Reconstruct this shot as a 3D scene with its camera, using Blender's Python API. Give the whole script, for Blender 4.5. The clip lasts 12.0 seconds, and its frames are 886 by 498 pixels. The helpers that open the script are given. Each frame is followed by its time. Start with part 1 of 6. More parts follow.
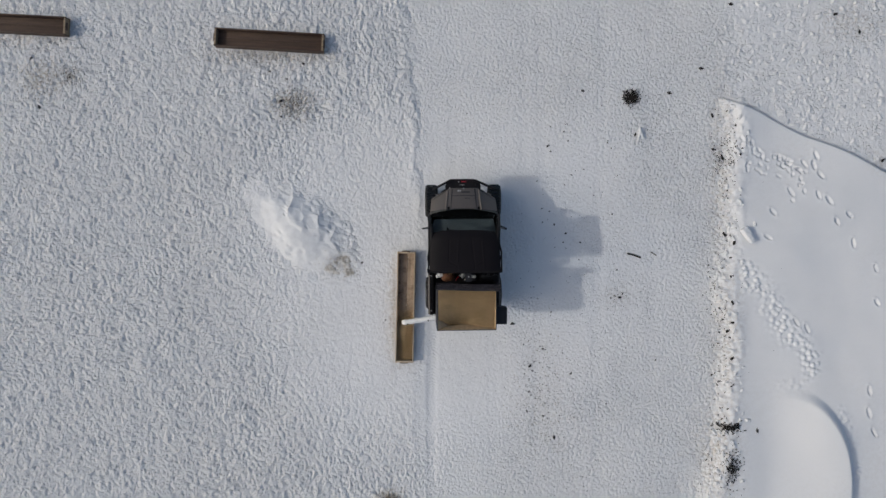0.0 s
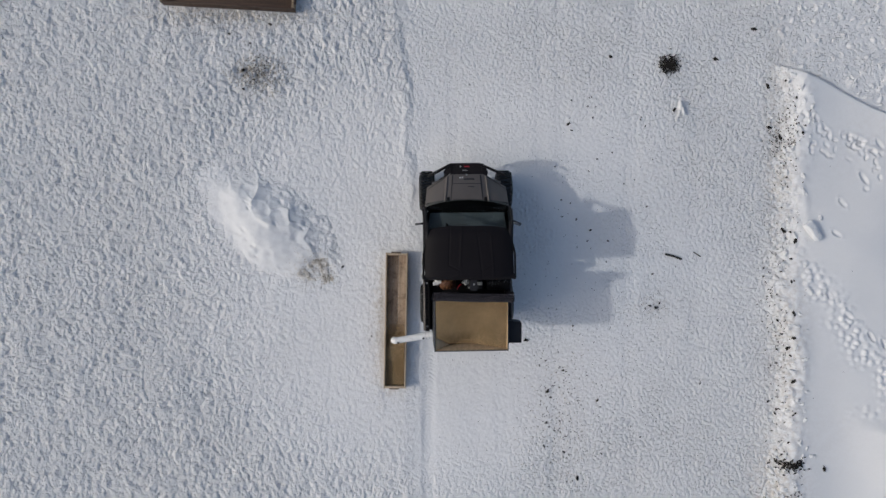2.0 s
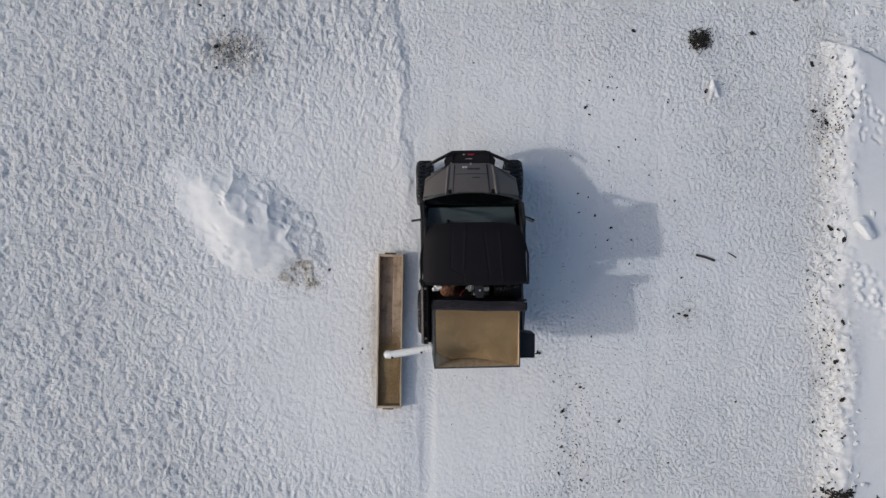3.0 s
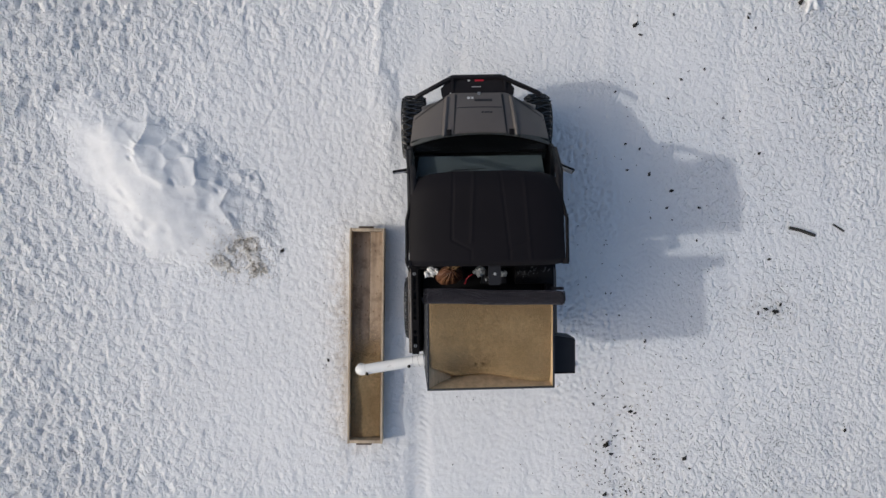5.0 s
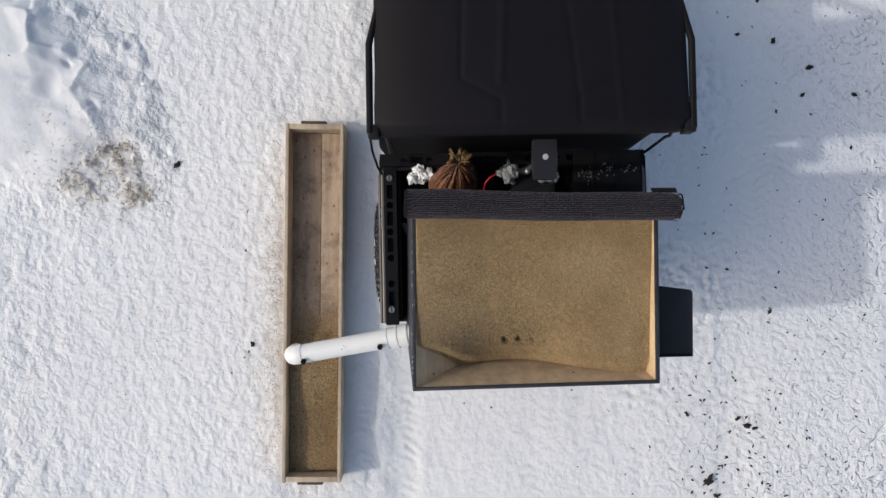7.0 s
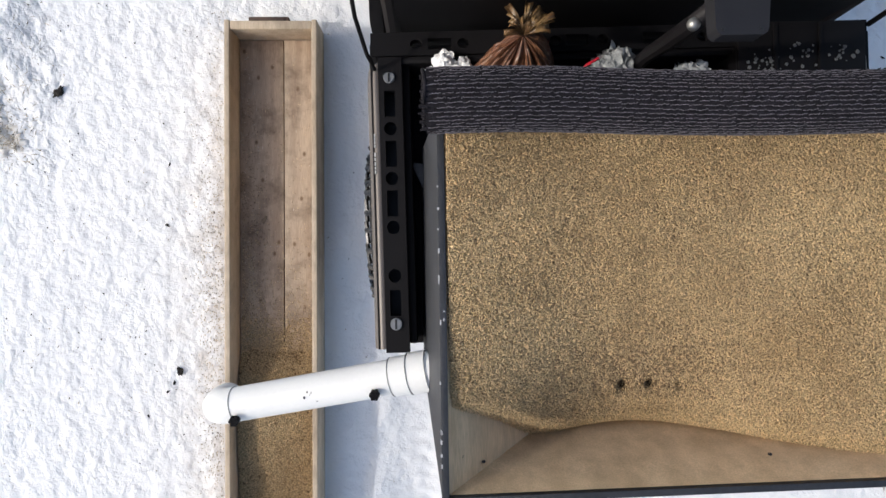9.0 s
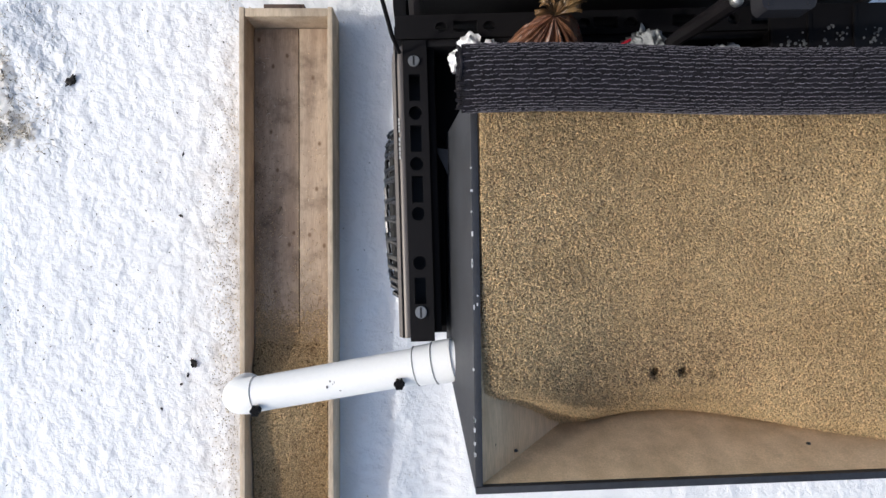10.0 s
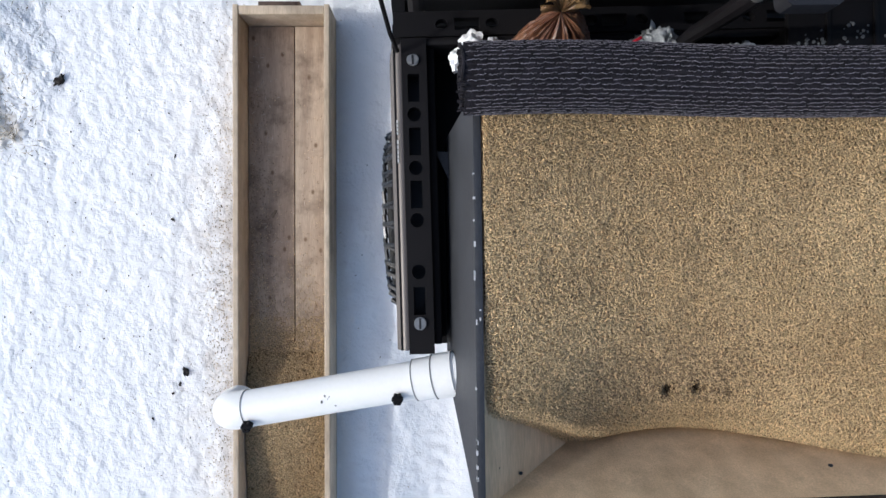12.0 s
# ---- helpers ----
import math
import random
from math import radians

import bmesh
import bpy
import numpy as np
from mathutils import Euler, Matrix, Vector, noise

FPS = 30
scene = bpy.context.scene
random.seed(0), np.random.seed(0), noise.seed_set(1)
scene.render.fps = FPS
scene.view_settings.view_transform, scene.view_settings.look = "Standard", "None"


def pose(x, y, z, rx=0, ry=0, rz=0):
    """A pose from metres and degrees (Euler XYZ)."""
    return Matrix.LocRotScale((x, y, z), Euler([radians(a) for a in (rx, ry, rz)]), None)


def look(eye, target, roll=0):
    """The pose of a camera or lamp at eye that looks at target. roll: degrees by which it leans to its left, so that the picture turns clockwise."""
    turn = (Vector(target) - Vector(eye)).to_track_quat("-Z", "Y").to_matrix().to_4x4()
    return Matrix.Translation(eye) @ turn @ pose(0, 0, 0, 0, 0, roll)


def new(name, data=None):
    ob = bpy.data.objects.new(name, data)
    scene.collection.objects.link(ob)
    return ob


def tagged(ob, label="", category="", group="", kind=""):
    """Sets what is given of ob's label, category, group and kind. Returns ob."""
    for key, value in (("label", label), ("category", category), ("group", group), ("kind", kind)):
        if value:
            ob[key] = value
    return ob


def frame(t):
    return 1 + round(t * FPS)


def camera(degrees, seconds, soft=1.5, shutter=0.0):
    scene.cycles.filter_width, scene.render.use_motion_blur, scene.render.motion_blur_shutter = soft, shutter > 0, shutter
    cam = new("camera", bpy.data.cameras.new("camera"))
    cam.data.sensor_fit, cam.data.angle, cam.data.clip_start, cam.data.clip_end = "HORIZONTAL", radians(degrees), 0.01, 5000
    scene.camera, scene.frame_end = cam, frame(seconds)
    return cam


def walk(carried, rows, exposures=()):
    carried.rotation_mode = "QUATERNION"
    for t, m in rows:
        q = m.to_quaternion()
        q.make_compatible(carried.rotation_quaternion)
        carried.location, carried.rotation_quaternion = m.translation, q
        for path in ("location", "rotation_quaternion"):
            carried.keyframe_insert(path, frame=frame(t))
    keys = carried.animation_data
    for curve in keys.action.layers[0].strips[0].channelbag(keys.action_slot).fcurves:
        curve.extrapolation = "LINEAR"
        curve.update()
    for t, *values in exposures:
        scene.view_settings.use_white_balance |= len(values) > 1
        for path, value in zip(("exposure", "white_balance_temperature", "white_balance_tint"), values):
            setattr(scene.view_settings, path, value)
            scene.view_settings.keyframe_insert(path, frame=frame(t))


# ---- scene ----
cam = camera(70.0, 12.0)
PATH = [
    (0, -0.018, 2.164, 14.299, -0.15, 0.27, 0.49),
    (0.5, -0.049, 2.172, 13.882, -0.16, 0.12, 0.40),
    (1, -0.029, 2.189, 13.208, -0.20, 0.13, 0.35),
    (1.5, -0.033, 2.174, 12.473, -0.13, 0.08, 0.34),
    (2, -0.058, 2.168, 11.755, -0.15, -0.02, 0.27),
    (2.5, -0.089, 2.160, 11.051, -0.10, -0.10, 0.23),
    (4.5, -0.080, 1.999, 8.188, 0.14, -0.27, -0.02),
    (5, -0.079, 1.782, 7.473, 0.27, -0.42, -0.09),
    (5.5, -0.054, 1.508, 6.753, 0.41, -0.64, -0.14),
    (6, -0.036, 1.179, 6.013, 0.72, -0.90, -0.32),
    (6.5, -0.017, 1.064, 5.294, 1.03, -0.57, -0.41),
    (7, -0.081, 1.103, 4.575, 1.04, -0.87, -0.33),
    (8.8, -0.165, 1.063, 2.978, 0.08, -0.47, -0.87),
    (9, -0.185, 1.050, 2.937, 0.08, -0.43, -0.87),
    (9.5, -0.230, 1.026, 2.913, -0.02, -0.34, -0.89),
    (10, -0.258, 1.016, 2.901, -0.03, -0.37, -0.81),
    (10.5, -0.276, 1.016, 2.879, -0.07, -0.43, -0.76),
    (11, -0.277, 1.018, 2.852, -0.03, -0.35, -0.71),
    (11.5, -0.267, 1.036, 2.828, -0.09, -0.34, -0.81),
    (12, -0.259, 1.040, 2.815, -0.07, -0.40, -0.78),
]
walk(cam, [(t, pose(*row)) for t, *row in PATH],
     exposures=[(0.0, -0.66, 6480, 7), (2.5, -0.58, 6360, 8), (4.5, -0.42, 6450, 8), (5.5, -0.32, 6490, 8), (7.0, -0.06, 6560, 8), (9.0, 0.36, 6460, 8), (10.5, 0.35, 6150, 8), (12.0, 0.33, 5930, 7)])

# ---- light ----
SUN_WAY = Vector((-1.37, -0.195, 1.0)).normalized()
world = bpy.data.worlds.new("sky")
scene.world = world
world.use_nodes = True
wn = world.node_tree
sky = wn.nodes.new("ShaderNodeTexSky")
sky.sky_type, sky.sun_disc = "NISHITA", False
sky.sun_elevation = math.asin(SUN_WAY.z)
sky.sun_rotation = math.atan2(SUN_WAY.x, SUN_WAY.y)
sky.dust_density, sky.air_density, sky.ozone_density = 3.2, 1.0, 0.6
wn.links.new(sky.outputs[0], wn.nodes["Background"].inputs[0])
wn.nodes["Background"].inputs[1].default_value = 0.15
sun = new("sun", bpy.data.lights.new("sun", "SUN"))
sun.data.energy, sun.data.angle, sun.data.color = 1.28, radians(1.3), (1.0, 0.97, 0.93)
sun.matrix_world = look(SUN_WAY * 30, (0, 0, 0))


# ---- materials ----
def material(name, colour, rough=0.6, metal=0.0, vary=0.15, scale=8.0, bump=0.15, grain=120.0, stretch=(1, 1, 1), colour2=None, island=0.0, spec=0.5, dist=0.004):
    """A surface whose colour drifts at two scales, with fine relief."""
    m = bpy.data.materials.new(name)
    m.use_nodes = True
    nt = m.node_tree
    p = nt.nodes["Principled BSDF"]
    p.inputs["Roughness"].default_value, p.inputs["Metallic"].default_value = rough, metal
    p.inputs["Specular IOR Level"].default_value = spec
    co = nt.nodes.new("ShaderNodeTexCoord")
    mp = nt.nodes.new("ShaderNodeMapping")
    mp.inputs["Scale"].default_value = stretch
    nt.links.new(co.outputs["Object"], mp.inputs[0])
    big, fine = nt.nodes.new("ShaderNodeTexNoise"), nt.nodes.new("ShaderNodeTexNoise")
    big.inputs["Scale"].default_value, big.inputs["Detail"].default_value = scale, 6
    fine.inputs["Scale"].default_value, fine.inputs["Detail"].default_value = grain, 4
    nt.links.new(mp.outputs[0], big.inputs[0]), nt.links.new(mp.outputs[0], fine.inputs[0])
    c2 = colour2 or tuple(c * (1 - vary) for c in colour)
    mix = nt.nodes.new("ShaderNodeMix")
    mix.data_type = "RGBA"
    mix.inputs["A"].default_value, mix.inputs["B"].default_value = (*colour, 1), (*c2, 1)
    ramp = nt.nodes.new("ShaderNodeMapRange")
    ramp.inputs[1].default_value, ramp.inputs[2].default_value = 0.35, 0.68
    nt.links.new(big.outputs[0], ramp.inputs[0]), nt.links.new(ramp.outputs[0], mix.inputs["Factor"])
    hsv = nt.nodes.new("ShaderNodeHueSaturation")
    val = nt.nodes.new("ShaderNodeMapRange")
    val.inputs[3].default_value, val.inputs[4].default_value = 1 - vary, 1 + vary
    nt.links.new(fine.outputs[0], val.inputs[0])
    out = val.outputs[0]
    if island:
        geo = nt.nodes.new("ShaderNodeNewGeometry")
        add = nt.nodes.new("ShaderNodeMath")
        add.operation = "MULTIPLY_ADD"
        add.inputs[1].default_value = island
        nt.links.new(geo.outputs["Random Per Island"], add.inputs[0])
        sub = nt.nodes.new("ShaderNodeMath")
        sub.operation = "SUBTRACT"
        sub.inputs[1].default_value = island / 2
        nt.links.new(out, sub.inputs[0])
        nt.links.new(sub.outputs[0], add.inputs[2])
        out = add.outputs[0]
    nt.links.new(out, hsv.inputs["Value"])
    nt.links.new(mix.outputs["Result"], hsv.inputs["Color"])
    nt.links.new(hsv.outputs[0], p.inputs["Base Color"])
    if bump:
        b = nt.nodes.new("ShaderNodeBump")
        b.inputs["Strength"].default_value, b.inputs["Distance"].default_value = bump, dist
        nt.links.new(fine.outputs[0], b.inputs["Height"])
        nt.links.new(b.outputs[0], p.inputs["Normal"])
    return m


def snow_material(name, stained):
    """Packed snow; the stain attribute tints it with dung and chaff."""
    m = material(name, (0.88, 0.882, 0.885), 0.75, 0, 0.03, 0.8, 0.6, 42.0, dist=0.010, spec=0.25)
    nt = m.node_tree
    p = nt.nodes["Principled BSDF"]
    fine = nt.nodes.new("ShaderNodeTexNoise")
    fine.inputs["Scale"].default_value, fine.inputs["Detail"].default_value = 150.0, 4
    b2 = nt.nodes.new("ShaderNodeBump")
    b2.inputs["Strength"].default_value, b2.inputs["Distance"].default_value = 0.5, 0.005
    old = p.inputs["Normal"].links[0].from_node
    co = [n for n in nt.nodes if n.type == "TEX_COORD"][0]
    nt.links.new(co.outputs["Object"], fine.inputs[0])
    nt.links.new(fine.outputs[0], b2.inputs["Height"]), nt.links.new(old.outputs[0], b2.inputs["Normal"])
    nt.links.new(b2.outputs[0], p.inputs["Normal"])
    # trodden chips with crisp edges
    chip, turn = nt.nodes.new("ShaderNodeTexNoise"), nt.nodes.new("ShaderNodeMapping")
    turn.inputs["Scale"].default_value, turn.inputs["Rotation"].default_value = (1.15, 0.95, 1.0), (0, 0, radians(24))
    chip.inputs["Scale"].default_value, chip.inputs["Detail"].default_value, chip.inputs["Distortion"].default_value = 15.0, 7, 0.0
    nt.links.new(co.outputs["Object"], turn.inputs[0]), nt.links.new(turn.outputs[0], chip.inputs[0])
    step = nt.nodes.new("ShaderNodeMapRange")
    step.interpolation_type = "SMOOTHSTEP"
    step.inputs[1].default_value, step.inputs[2].default_value = 0.25, 0.75
    nt.links.new(chip.outputs[0], step.inputs[0])
    b3 = nt.nodes.new("ShaderNodeBump")
    b3.inputs["Strength"].default_value, b3.inputs["Distance"].default_value = 0.4, 0.030
    nt.links.new(step.outputs[0], b3.inputs["Height"]), nt.links.new(b3.outputs[0], old.inputs["Normal"])
    if stained:
        # short curved cuts that hooves and chains left in the hard driven snow
        def calc(op, a, b):
            n = nt.nodes.new("ShaderNodeMath")
            n.operation = op
            for k, v in enumerate((a, b)):
                if isinstance(v, float):
                    n.inputs[k].default_value = v
                else:
                    nt.links.new(v, n.inputs[k])
            return n.outputs[0]

        def fade(v, lo, hi):
            n = nt.nodes.new("ShaderNodeMapRange")
            n.interpolation_type = "SMOOTHSTEP"
            n.inputs[1].default_value, n.inputs[2].default_value, n.inputs[3].default_value, n.inputs[4].default_value = lo, hi, 1.0, 0.0
            nt.links.new(v, n.inputs[0])
            return n.outputs[0]

        def grain(scale, seed, detail):
            mp, n = nt.nodes.new("ShaderNodeMapping"), nt.nodes.new("ShaderNodeTexNoise")
            mp.inputs["Location"].default_value = (seed, seed * 2, 0)
            n.inputs["Scale"].default_value, n.inputs["Detail"].default_value = scale, detail
            nt.links.new(co.outputs["Object"], mp.inputs[0]), nt.links.new(mp.outputs[0], n.inputs[0])
            return n.outputs[0]
        cut = None
        for scale, seed, wide in ((9.0, 3.0, 0.085), (15.0, 17.3, 0.09)):
            away = calc("ABSOLUTE", calc("SUBTRACT", grain(scale, seed, 0.0), 0.5), 0.0)
            body = calc("MULTIPLY", fade(away, 0.0, wide), calc("SUBTRACT", 1.0, fade(grain(scale * 1.7, seed + 9, 0.0), 0.50, 0.64)))
            body = calc("MULTIPLY", body, calc("SUBTRACT", 1.0, fade(grain(2.6, seed + 4, 2.0), 0.36, 0.58)))
            cut = body if cut is None else calc("MAXIMUM", cut, body)
        marks = nt.nodes.new("ShaderNodeAttribute")
        marks.attribute_name = "marks"
        b4 = nt.nodes.new("ShaderNodeBump")
        b4.invert = True
        b4.inputs["Distance"].default_value, b4.inputs["Strength"].default_value = 0.010, 1.0
        nt.links.new(calc("MULTIPLY", cut, marks.outputs["Fac"]), b4.inputs["Height"])
        nt.links.new(b4.outputs[0], b3.inputs["Normal"])
        soft = nt.nodes.new("ShaderNodeAttribute")
        soft.attribute_name = "trod"
        for node, k in ((b3, 0.6), (old, 0.95)):
            mu = nt.nodes.new("ShaderNodeMath")
            mu.operation = "MULTIPLY"
            mu.inputs[1].default_value = k
            nt.links.new(soft.outputs["Fac"], mu.inputs[0]), nt.links.new(mu.outputs[0], node.inputs["Strength"])
        at = nt.nodes.new("ShaderNodeAttribute")
        at.attribute_name = "stain"
        blot = nt.nodes.new("ShaderNodeTexNoise")
        blot.inputs["Scale"].default_value, blot.inputs["Detail"].default_value = 14.0, 8
        nt.links.new(co.outputs["Object"], blot.inputs[0])
        r = nt.nodes.new("ShaderNodeMapRange")
        r.inputs[1].default_value, r.inputs[2].default_value = 0.4, 0.75
        nt.links.new(blot.outputs[0], r.inputs[0])
        mul = nt.nodes.new("ShaderNodeMath")
        mul.operation = "MULTIPLY"
        nt.links.new(at.outputs["Fac"], mul.inputs[0]), nt.links.new(r.outputs[0], mul.inputs[1])
        mix = nt.nodes.new("ShaderNodeMix")
        mix.data_type = "RGBA"
        mix.inputs["B"].default_value = (0.33, 0.24, 0.14, 1)
        src = p.inputs["Base Color"].links[0].from_socket
        nt.links.new(src, mix.inputs["A"]), nt.links.new(mul.outputs[0], mix.inputs["Factor"])
        nt.links.new(mix.outputs["Result"], p.inputs["Base Color"])
    return m


def wood_material(name, colour, dark, knots=True, blotch=0.0):
    m = material(name, colour, 0.72, 0, 0.34, 3.0, 0.4, 45.0, stretch=(6, 0.6, 6), colour2=dark, dist=0.002)
    nt = m.node_tree
    p = nt.nodes["Principled BSDF"]
    co = [n for n in nt.nodes if n.type == "TEX_COORD"][0]
    info = nt.nodes.new("ShaderNodeObjectInfo")
    off = nt.nodes.new("ShaderNodeVectorMath")
    off.operation = "MULTIPLY_ADD"
    off.inputs[1].default_value = (3, 7, 5)
    nt.links.new(info.outputs["Random"], off.inputs[0])
    nt.links.new(co.outputs["Object"], off.inputs[2])
    for n in nt.nodes:
        if n.type == "MAPPING":
            nt.links.new(off.outputs[0], n.inputs[0])
    if knots:
        vor = nt.nodes.new("ShaderNodeTexVoronoi")
        vor.voronoi_dimensions = "2D"
        vor.inputs["Scale"].default_value = 5.5
        mp = nt.nodes.new("ShaderNodeMapping")
        mp.inputs["Scale"].default_value = (1.3, 0.9, 1.0)
        nt.links.new(off.outputs[0], mp.inputs[0]), nt.links.new(mp.outputs[0], vor.inputs[0])
        r = nt.nodes.new("ShaderNodeMapRange")
        r.inputs[1].default_value, r.inputs[2].default_value = 0.025, 0.075
        r.inputs[3].default_value, r.inputs[4].default_value = 0.9, 0.0
        nt.links.new(vor.outputs["Distance"], r.inputs[0])
        mix = nt.nodes.new("ShaderNodeMix")
        mix.data_type = "RGBA"
        mix.inputs["B"].default_value = (colour[0] * 0.3, colour[1] * 0.22, colour[2] * 0.15, 1)
        src = p.inputs["Base Color"].links[0].from_socket
        nt.links.new(src, mix.inputs["A"]), nt.links.new(r.outputs[0], mix.inputs["Factor"])
        nt.links.new(mix.outputs["Result"], p.inputs["Base Color"])
    if blotch:
        no = nt.nodes.new("ShaderNodeTexNoise")
        no.inputs["Scale"].default_value, no.inputs["Detail"].default_value, no.inputs["Roughness"].default_value = 7.0, 9, 0.65
        nt.links.new(off.outputs[0], no.inputs[0])
        r = nt.nodes.new("ShaderNodeMapRange")
        r.inputs[1].default_value, r.inputs[2].default_value, r.inputs[4].default_value = 0.46, 0.72, blotch
        nt.links.new(no.outputs[0], r.inputs[0])
        mix = nt.nodes.new("ShaderNodeMix")
        mix.data_type = "RGBA"
        mix.inputs["B"].default_value = (dark[0] * 0.35, dark[1] * 0.32, dark[2] * 0.3, 1)
        src = p.inputs["Base Color"].links[0].from_socket
        nt.links.new(src, mix.inputs["A"]), nt.links.new(r.outputs[0], mix.inputs["Factor"])
        nt.links.new(mix.outputs["Result"], p.inputs["Base Color"])
    return m


SNOW = snow_material("packed_snow", True)
SNOW_CLEAN = snow_material("clean_snow", False)
BLACK = material("black_plastic", (0.0092, 0.0085, 0.0096), 0.6, 0, 0.25, 5, 0.12, 300, spec=0.12)
ROOF = material("roof_plastic", (0.0082, 0.0066, 0.0085), 0.62, 0, 0.2, 3, 0.1, 500, spec=0.16)
BRONZE = material("bronze_paint", (0.128, 0.112, 0.103), 0.42, 0.2, 0.1, 4, 0.03, 200)
STEEL = material("black_steel", (0.0135, 0.0120, 0.0138), 0.5, 0.0, 0.25, 8, 0.1, 200, spec=0.2)
RUBBER = material("tyre_rubber", (0.012, 0.012, 0.012), 0.85, 0, 0.3, 10, 0.4, 150)
CHAIN = material("chain_steel", (0.10, 0.10, 0.106), 0.27, 1.0, 0.4, 30, 0.2, 200)
CHROME = material("zinc_bolt", (0.34, 0.34, 0.33), 0.4, 0.8, 0.15, 60, 0.1, 300)
PVC = material("white_pvc", (0.82, 0.82, 0.81), 0.35, 0, 0.04, 5, 0.03, 90)
BINPAINT = material("dark_bin_paint", (0.029, 0.031, 0.037), 0.55, 0, 0.4, 9, 0.3, 90)
PLY = wood_material("plywood", (0.76, 0.565, 0.35), (0.60, 0.43, 0.255), False, 0.35)
LUMBER = wood_material("new_lumber", (0.60, 0.49, 0.36), (0.45, 0.35, 0.245), False, 0.4)
LUMBER_DARK = wood_material("stained_lumber", (0.50, 0.375, 0.265), (0.34, 0.24, 0.165), True, 0.95)
FLOORWOOD = wood_material("floor_lumber", (0.52, 0.40, 0.285), (0.36, 0.26, 0.18), True, 0.95)
WEATHERED = wood_material("weathered_lumber", (0.10, 0.06, 0.04), (0.06, 0.037, 0.026))
RIMWOOD = wood_material("rim_lumber", (0.36, 0.27, 0.18), (0.22, 0.16, 0.1))
GRAIN = material("barley_grain", (0.72, 0.54, 0.305), 0.45, 0, 0.12, 3, 0, 60, colour2=(0.54, 0.385, 0.205), island=0.8)
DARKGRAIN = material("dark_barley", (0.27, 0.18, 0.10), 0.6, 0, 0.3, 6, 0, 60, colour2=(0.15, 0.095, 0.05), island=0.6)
# bed below the kernels: the shade of their gaps is put into its colour
GAPSHADE_BED = material("gap_shaded_bed", (0.17, 0.10, 0.045), 0.85, 0, 0.35, 20, 0.8, 220, colour2=(0.12, 0.07, 0.03), dist=0.006)
MATRUB = material("ribbed_mat", (0.009, 0.008, 0.010), 0.9, 0, 0.6, 60, 0.8, 300, colour2=(0.020, 0.018, 0.023), spec=0.2)
RIBS = material("worn_ribs", (0.05, 0.047, 0.054), 0.85, 0, 0.6, 320, 0.5, 500, colour2=(0.27, 0.25, 0.28), spec=0.2)
BAGEND = material("thin_bag_plastic", (0.24, 0.155, 0.07), 0.35, 0, 0.25, 30, 0.3, 60, colour2=(0.12, 0.065, 0.03))
BAG = material("brown_plastic_bag", (0.115, 0.046, 0.028), 0.35, 0, 0.25, 9, 0.4, 60, colour2=(0.20, 0.10, 0.052))
RED = material("red_plastic", (0.55, 0.02, 0.04), 0.4)
DUNG = material("dung", (0.031, 0.026, 0.022), 0.9, 0, 0.4, 30, 0.6, 120)
HAY = material("trampled_hay", (0.66, 0.58, 0.46), 0.85, 0, 0.3, 10, 0, 60, colour2=(0.36, 0.30, 0.22), island=0.8)
COWL = material("cowl_plastic", (0.004, 0.004, 0.0045), 0.75, 0, 0.2, 5, 0.1, 300, spec=0.03)
MARK = material("dark_marking", (0.012, 0.012, 0.014), 0.5)
PALE = material("pale_marking", (0.55, 0.55, 0.55), 0.5)
TRAY = material("grey_tray", (0.115, 0.128, 0.135), 0.7, 0, 0.2, 6, 0.1, 200)
SLUSH = material("dirty_slush", (0.13, 0.135, 0.14), 0.6, 0, 0.3, 40, 0.4, 200)
SEAM = material("grey_joint", (0.32, 0.32, 0.33), 0.6)
DIRTYSNOW = material("dirty_snow", (0.87, 0.855, 0.83), 0.8, 0, 0.15, 30, 0.6, 150, colour2=(0.72, 0.67, 0.60))
SLUSHLIGHT = material("grey_snow", (0.50, 0.52, 0.53), 0.6, 0, 0.3, 60, 0.5, 200, colour2=(0.28, 0.29, 0.30))
BOXGREY = material("grey_housing", (0.022, 0.022, 0.026), 0.5, 0, 0.2, 10, 0.1, 300, spec=0.3)
GREYWOOD = material("grey_dead_wood", (0.04, 0.034, 0.03), 0.85, 0, 0.3, 30, 0.4, 150)
SEAT = material("black_vinyl", (0.025, 0.025, 0.027), 0.6, 0, 0.2, 8, 0.2, 200)
GLASS = bpy.data.materials.new("windshield_glass")
GLASS.use_nodes = True
_t = GLASS.node_tree
_t.nodes.remove(_t.nodes["Principled BSDF"])
_c, _s, _m = _t.nodes.new("ShaderNodeBsdfTransparent"), _t.nodes.new("ShaderNodeBsdfGlossy"), _t.nodes.new("ShaderNodeMixShader")
_c.inputs[0].default_value = (0.80, 0.85, 0.86, 1)
_s.inputs["Roughness"].default_value, _m.inputs[0].default_value = 0.04, 0.0025
_t.links.new(_c.outputs[0], _m.inputs[1]), _t.links.new(_s.outputs[0], _m.inputs[2])
_t.links.new(_m.outputs[0], _t.nodes["Material Output"].inputs[0])
LENS = bpy.data.materials.new("lamp_lens")
LENS.use_nodes = True
_g = LENS.node_tree.nodes["Principled BSDF"]
_g.inputs["Base Color"].default_value, _g.inputs["Roughness"].default_value, _g.inputs["Metallic"].default_value = (0.7, 0.7, 0.72, 1), 0.12, 0.6


